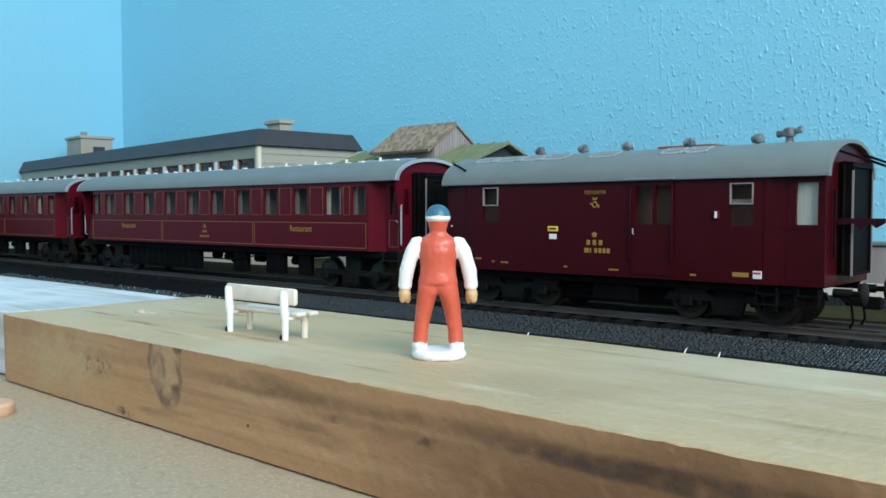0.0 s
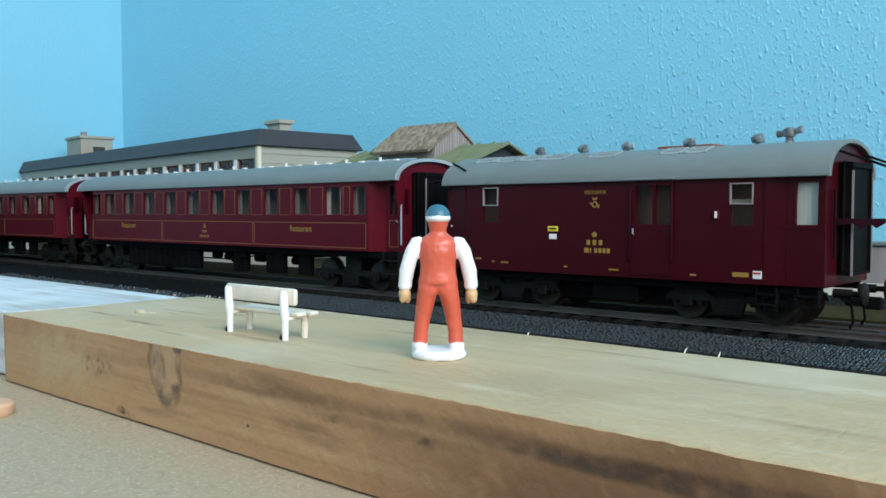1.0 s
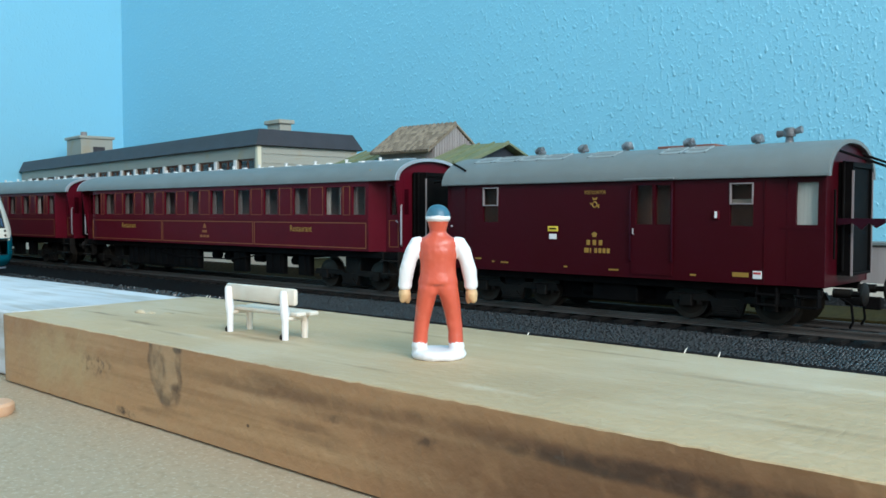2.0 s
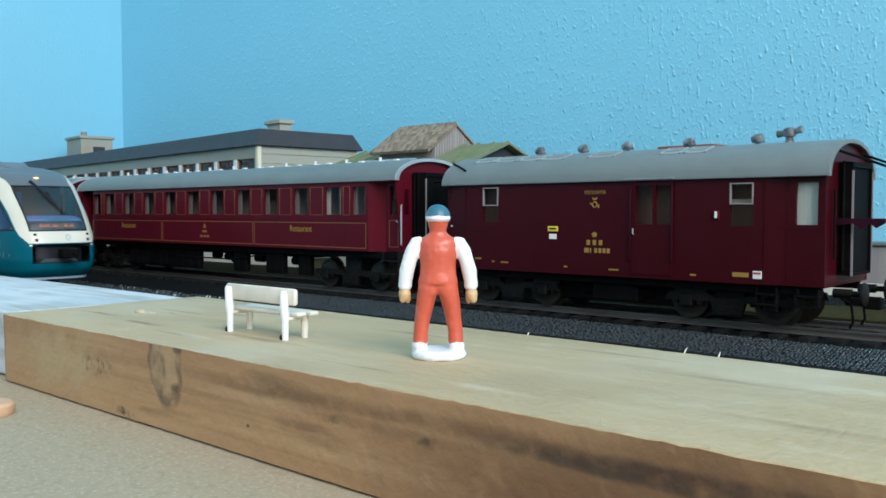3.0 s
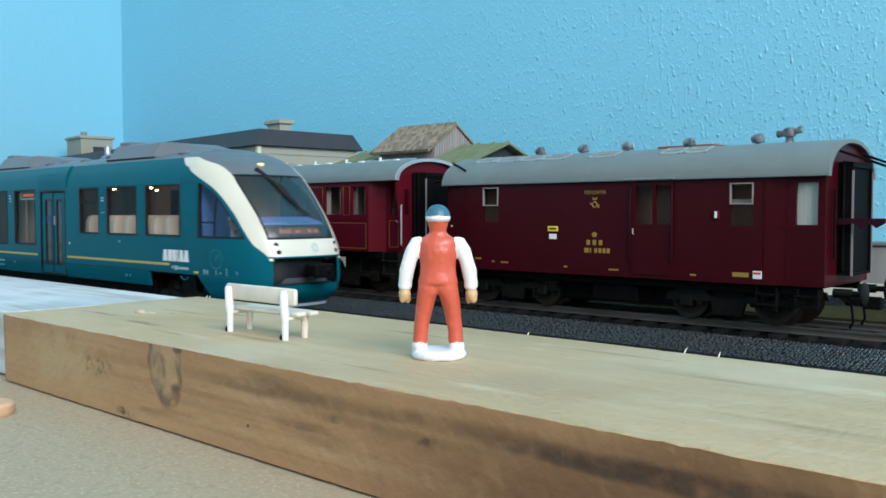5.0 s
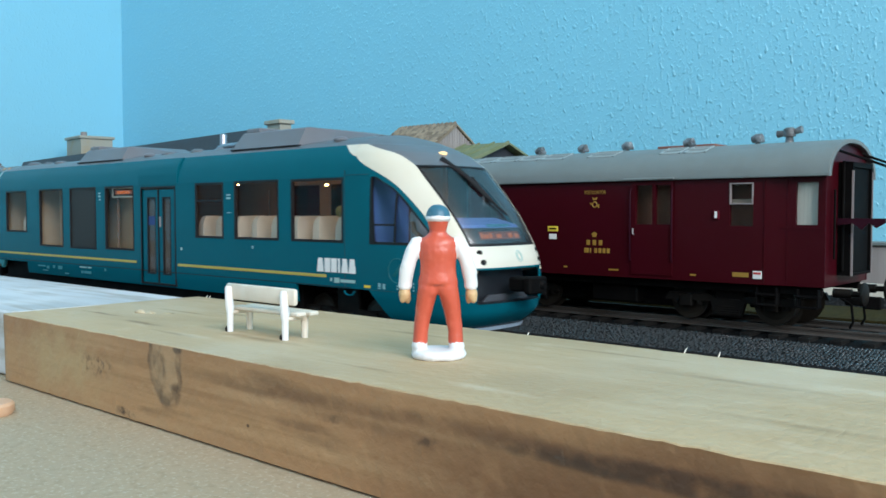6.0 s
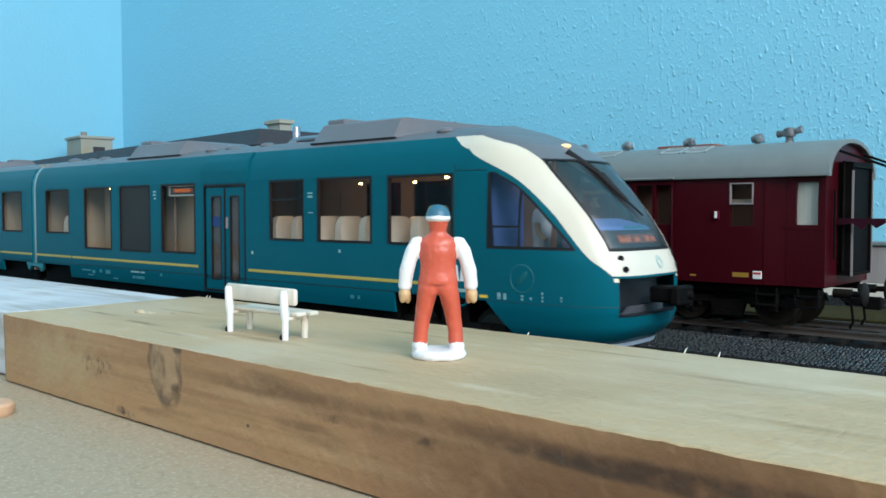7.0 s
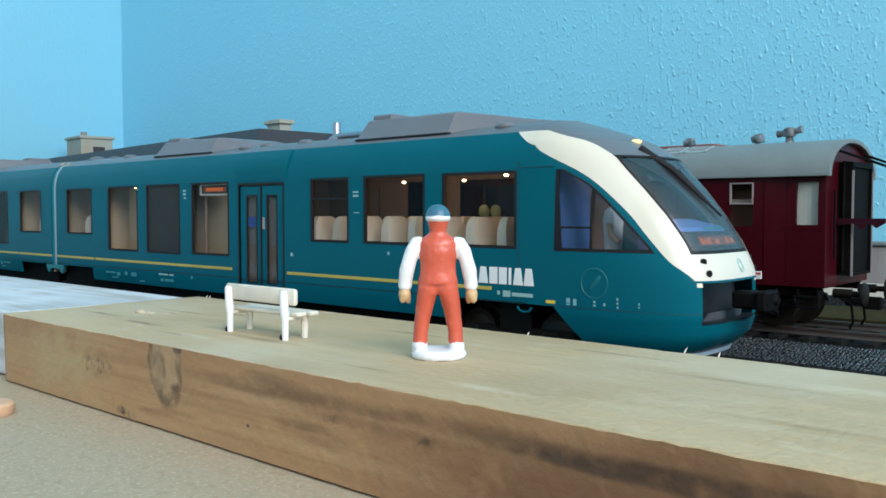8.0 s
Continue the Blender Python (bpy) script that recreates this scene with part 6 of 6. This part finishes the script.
        part("sticker", bx(-128.6, -124.2, s * 15.45 - 0.05, s * 15.45 + 0.05, 29.0, 31.6), STICKER, d, "blue square sticker", smooth=0)
        part("door_frame", shell(bmesh.new(), [-132.1, -131.5, -113.1, -112.5], [11.4, 11.8, 39.8, 40.4], lambda u, v: -131.5 < u < -113.1 and 11.8 < v < 39.8, lambda u, v, k: (u, s * (16.05 - k), v), 0.4), RUBBER, d, smooth=0)
        # paint lines and prints
        y = s * 16.06
        for a, b in ((END, -212), (-211, -135.0), (-111.5, -46.7)):
            part("stripe", bx(a, b, y - 0.06, y + 0.06, 17.4, 18.1), STRIPE, t, "thin yellow stripe", smooth=0)
        part("skirt_groove", bx(END, NOSE_START, s * 15.98 - 0.04, s * 15.98 + 0.08, 15.3, 15.5), RUBBER, t, smooth=0)
        for k, (a, b) in enumerate(((-50.0, -47.6), (-47.2, -45.2), (-44.8, -42.9), (-42.4, -41.8), (-41.3, -39.0), (-38.8, -36.4))):
            lean = 0.5 if k in (0, 4, 5) else 0.0
            part("logo_mark", prism(bmesh.new(), [(a, 18.7), (b, 18.7), (b - lean, 22.0), (a + lean, 22.0)], y - 0.05, y + 0.05, "y"), WHITE, t, "white printed shape", smooth=0)
        for a, b, z, h in ((-45.2, -44.6, 16.6, 0.8), (-43.8, -42.0, 16.3, 1.2), (-41.6, -36.6, 16.5, 0.7), (-76, -75.4, 23.4, 0.7), (-72, -70.8, 13, 0.8), (-69.5, -68.8, 13, 0.8),
                           (-110, -109.2, 22, 0.8), (-172, -167, 14.4, 0.45), (-166.2, -164, 14.4, 0.45), (-171, -169.4, 12.6, 0.8), (-168.8, -164, 12.6, 0.8), (-204, -198, 13.6, 0.5), (-197, -195, 13.0, 1.0), (-192, -190.5, 13.4, 1.0), (-188, -185, 13.2, 1.2),
                           (-200, -196, 12.2, 0.4), (-183, -180, 11.8, 0.4), (-158.4, -157.0, 38.6, 0.5), (-158.4, -157.0, 37.6, 0.6), (-158.0, -157.0, 36.6, 0.5), (-87.2, -85.4, 37.2, 0.4), (-87.2, -85.4, 36.3, 0.5), (-87, -85.2, 32.6, 0.2), (-155, -154, 14, 0.8)):
            part("print_mark", bx(a, b, y - 0.04, y + 0.04, z, z + h), TEAL_LIGHT if z < 14.2 else PRINT_PALE if z > 23 else PALE_TEAL, t, "tiny pale printed mark", smooth=0)
        if s < 0:
            for u, z, h, c in ((-0.99, 15.7, 0.6, YELLOW), (-0.958, 15.7, 0.25, PRINT_PALE), (-0.958, 16.1, 0.9, PRINT_PALE), (-0.943, 15.7, 1.2, PRINT_PALE), (-0.887, 15.8, 0.35, PRINT_PALE), (-0.887, 16.4, 0.4, PRINT_PALE),
                               (-0.853, 16.0, 0.5, PRINT_PALE), (-0.802, 15.7, 0.4, PRINT_PALE), (-0.802, 16.4, 0.4, PRINT_PALE), (-0.802, 17.1, 0.5, PRINT_PALE), (-0.705, 16.0, 0.25, PRINT_PALE), (-0.705, 16.5, 0.4, PRINT_PALE)):
                part("print_mark", nose_patch(z, z + h, lambda q: u, lambda q: u + (0.012 if c == YELLOW else 0.008), 2, 0.04, 0.1), c, t, "tiny pale printed mark", smooth=0)
    # roof equipment
    for a, b, c, top in ((-90.5, -62.0, -38.5, 54.4), (-180.5, -151.0, -124.0, 54.0)):
        rings = []
        for x, z, low, high in ((a, 50.4, 12.2, 11.4), (a + 1.6, top, 12.2, 9.8), (b, top, 12.2, 9.8), (b + 0.3, top, 12.0, 9.5), (b + 7, top - 0.9, 9.6, 6.8), (b + 14, top - 2.0, 8.2, 5.0), (c, 51.2, 7.0, 3.5)):
            rings.append([(x, -low, 49.6), (x, -high, z - 0.35), (x, -high + 0.7, z), (x, high - 0.7, z), (x, high, z - 0.35), (x, low, 49.6)])
        part("roof_unit", loft(bmesh.new(), rings), UNIT_GREY, t, "grey moulded roof unit", smooth=20)
        part("unit_ridge", bx(a + 2.2, a + 8.5, -9.2, -1, top - 0.3, top + 1.1, bevel=0.3), UNIT_GREY, t)
        part("unit_gap", prism(bmesh.new(), [(-12.5, 49.4), (-12.5, 49.75), (12.5, 49.75), (12.5, 49.4)], a - 0.1, b + 0.6), RUBBER, t, smooth=0)
        part("unit_knob", ball(bmesh.new(), (b + 13.5, -10.0, 50.3), 2.2, 1.6, 0.9, 12, 7), UNIT_GREY, t, smooth=50)
    bm = bmesh.new()
    rod(bm, [(-107.4, -4, 50.4), (-107.4, -4, 55.4), (-107.4, -4, 55.7)], [1.0, 1.0, 0.8], 14)
    part("exhaust_pipe", bm, PIPE, t, "bright metal exhaust pipe", smooth=50)
    bm = rod(bmesh.new(), [(-108.4, -5, 51.0), (-106, -5, 51.7), (-103, -5, 52.0), (-92, -5, 52.0)], [0.7, 0.95, 0.8, 0.8], 12)
    rod(bm, [(-107.6, -6, 50.4), (-106.6, -5.6, 51.2), (-105.0, -5.2, 51.2)], [0.9, 1.1, 0.7], 10)
    part("exhaust_pipe", bm, PIPE, t, "bright metal exhaust pipe", smooth=50)
    for x, y, w, h in ((-230, -6, 3.5, 2.2), (-224, -3, 4.2, 1.4), (-236, 0, 3, 1.6), (-215, -7, 2.4, 0.9), (-203, -8, 2.8, 0.9), (-130, -8, 2.6, 0.9), (-114, -8, 2.6, 0.8)):
        bm = ball(bmesh.new(), (x, y, 50.4), w, w * 0.8, 0.5 * h + 0.7, 12, 8)
        part("roof_dome", bm, TRAIN_ROOF, t, smooth=50)
    # underside and front bogie
    part("underframe", bx(END + 1, -59, -13.5, 13.5, 6.5, 15.4, bevel=0.4), BLACK, t, "black underframe")
    part("underframe", bx(-30, -14, -11, 11, 9, 15.4, bevel=0.4), BLACK, t, "black underframe")
    bogie(t, -45, 20, 3.6, 4.6, 15.4)
    bm = rod(bmesh.new(), [(-38.6 + 1.7 * math.cos(a), -16.0, 14.6 - 1.0 * math.sin(a)) for a in (0, 0.8, 1.6, 2.4, 3.14)], 0.22, 6)
    part("tow_loop", bm, TEAL, t)
    return t


FRONT = railcar()
FRONT.scale = (1.0, BREADTH, 1.0)
REAR = copy_thing(FRONT, pose((-60 - 482) * MM, MIDDLE * MM, 0, 0, 0, 180))
for glazing in REAR.children_recursive:
    if glazing.type == "MESH" and glazing.material_slots and glazing.material_slots[0].material == PANE_BROWN:
        glazing.material_slots[0].link = "OBJECT"
        glazing.material_slots[0].material = PANE_CLEAR


def joint():
    """Shared bogie and folding joint between the two halves, which rides with them."""
    t = thing("railcar_joint", -60 - 241, MIDDLE, 0, "grey folding joint and shared bogie between two railcar halves", "railcar joint")
    prof = [(curve(WIDTH, z) - 0.5, z) for z in (13, 16, 30, 41, 44, 46.5, 48.6, 50, 51)]
    ring = [(-y, z) for y, z in prof] + [(y, z) for y, z in prof[::-1]]
    for x in (-1.5, 0.0, 1.5):
        part("fold", prism(bmesh.new(), ring, x - 0.55, x + 0.55), STEEL if x == 0.0 else TEAL_LIGHT, t, "grey rubber fold", smooth=30)
    part("bellows_core", prism(bmesh.new(), [(p[0] * 0.97, p[1] - 0.2) for p in ring], -2.4, 2.4), BLACK, t, smooth=30)
    bogie(t, 0, 22, 3.6, 4.6, 13)
    for s in (-1, 1):
        part("damper_bracket", prism(bmesh.new(), [(-7, 14.6), (7, 14.6), (5, 11.8), (3, 13.4), (-3, 13.4), (-5, 11.8)], s * 15.4 - 0.5, s * 15.4 + 0.5, "y"), TEAL_LIGHT, t, "light teal bracket")
    return t


JOINT = joint()
JOINT.scale = (1.0, BREADTH, 1.0)


# ---------------------------------------------------------------- what moves
def motions():
    shift = ((0.0, -507), (1.0, -427), (2.0, -347), (2.8, -283.2), (3.0, -267.4), (3.5, -226.3), (4.0, -189.6), (4.5, -155.0), (4.7, -141.3), (5.3, -96.0),
             (5.8, -58.8), (6.0, -50.0), (6.5, -32.2), (7.0, -16.2), (7.5, -3.7), (7.8, -0.6), (8.0, 0.0))
    for ob, x, turn in ((FRONT, -60, 0), (REAR, -542, 180), (JOINT, -301, 0)):
        walk(ob, [(s, pose((x + d) * MM, MIDDLE * MM, 0, 0, 0, turn)) for s, d in shift])


motions()
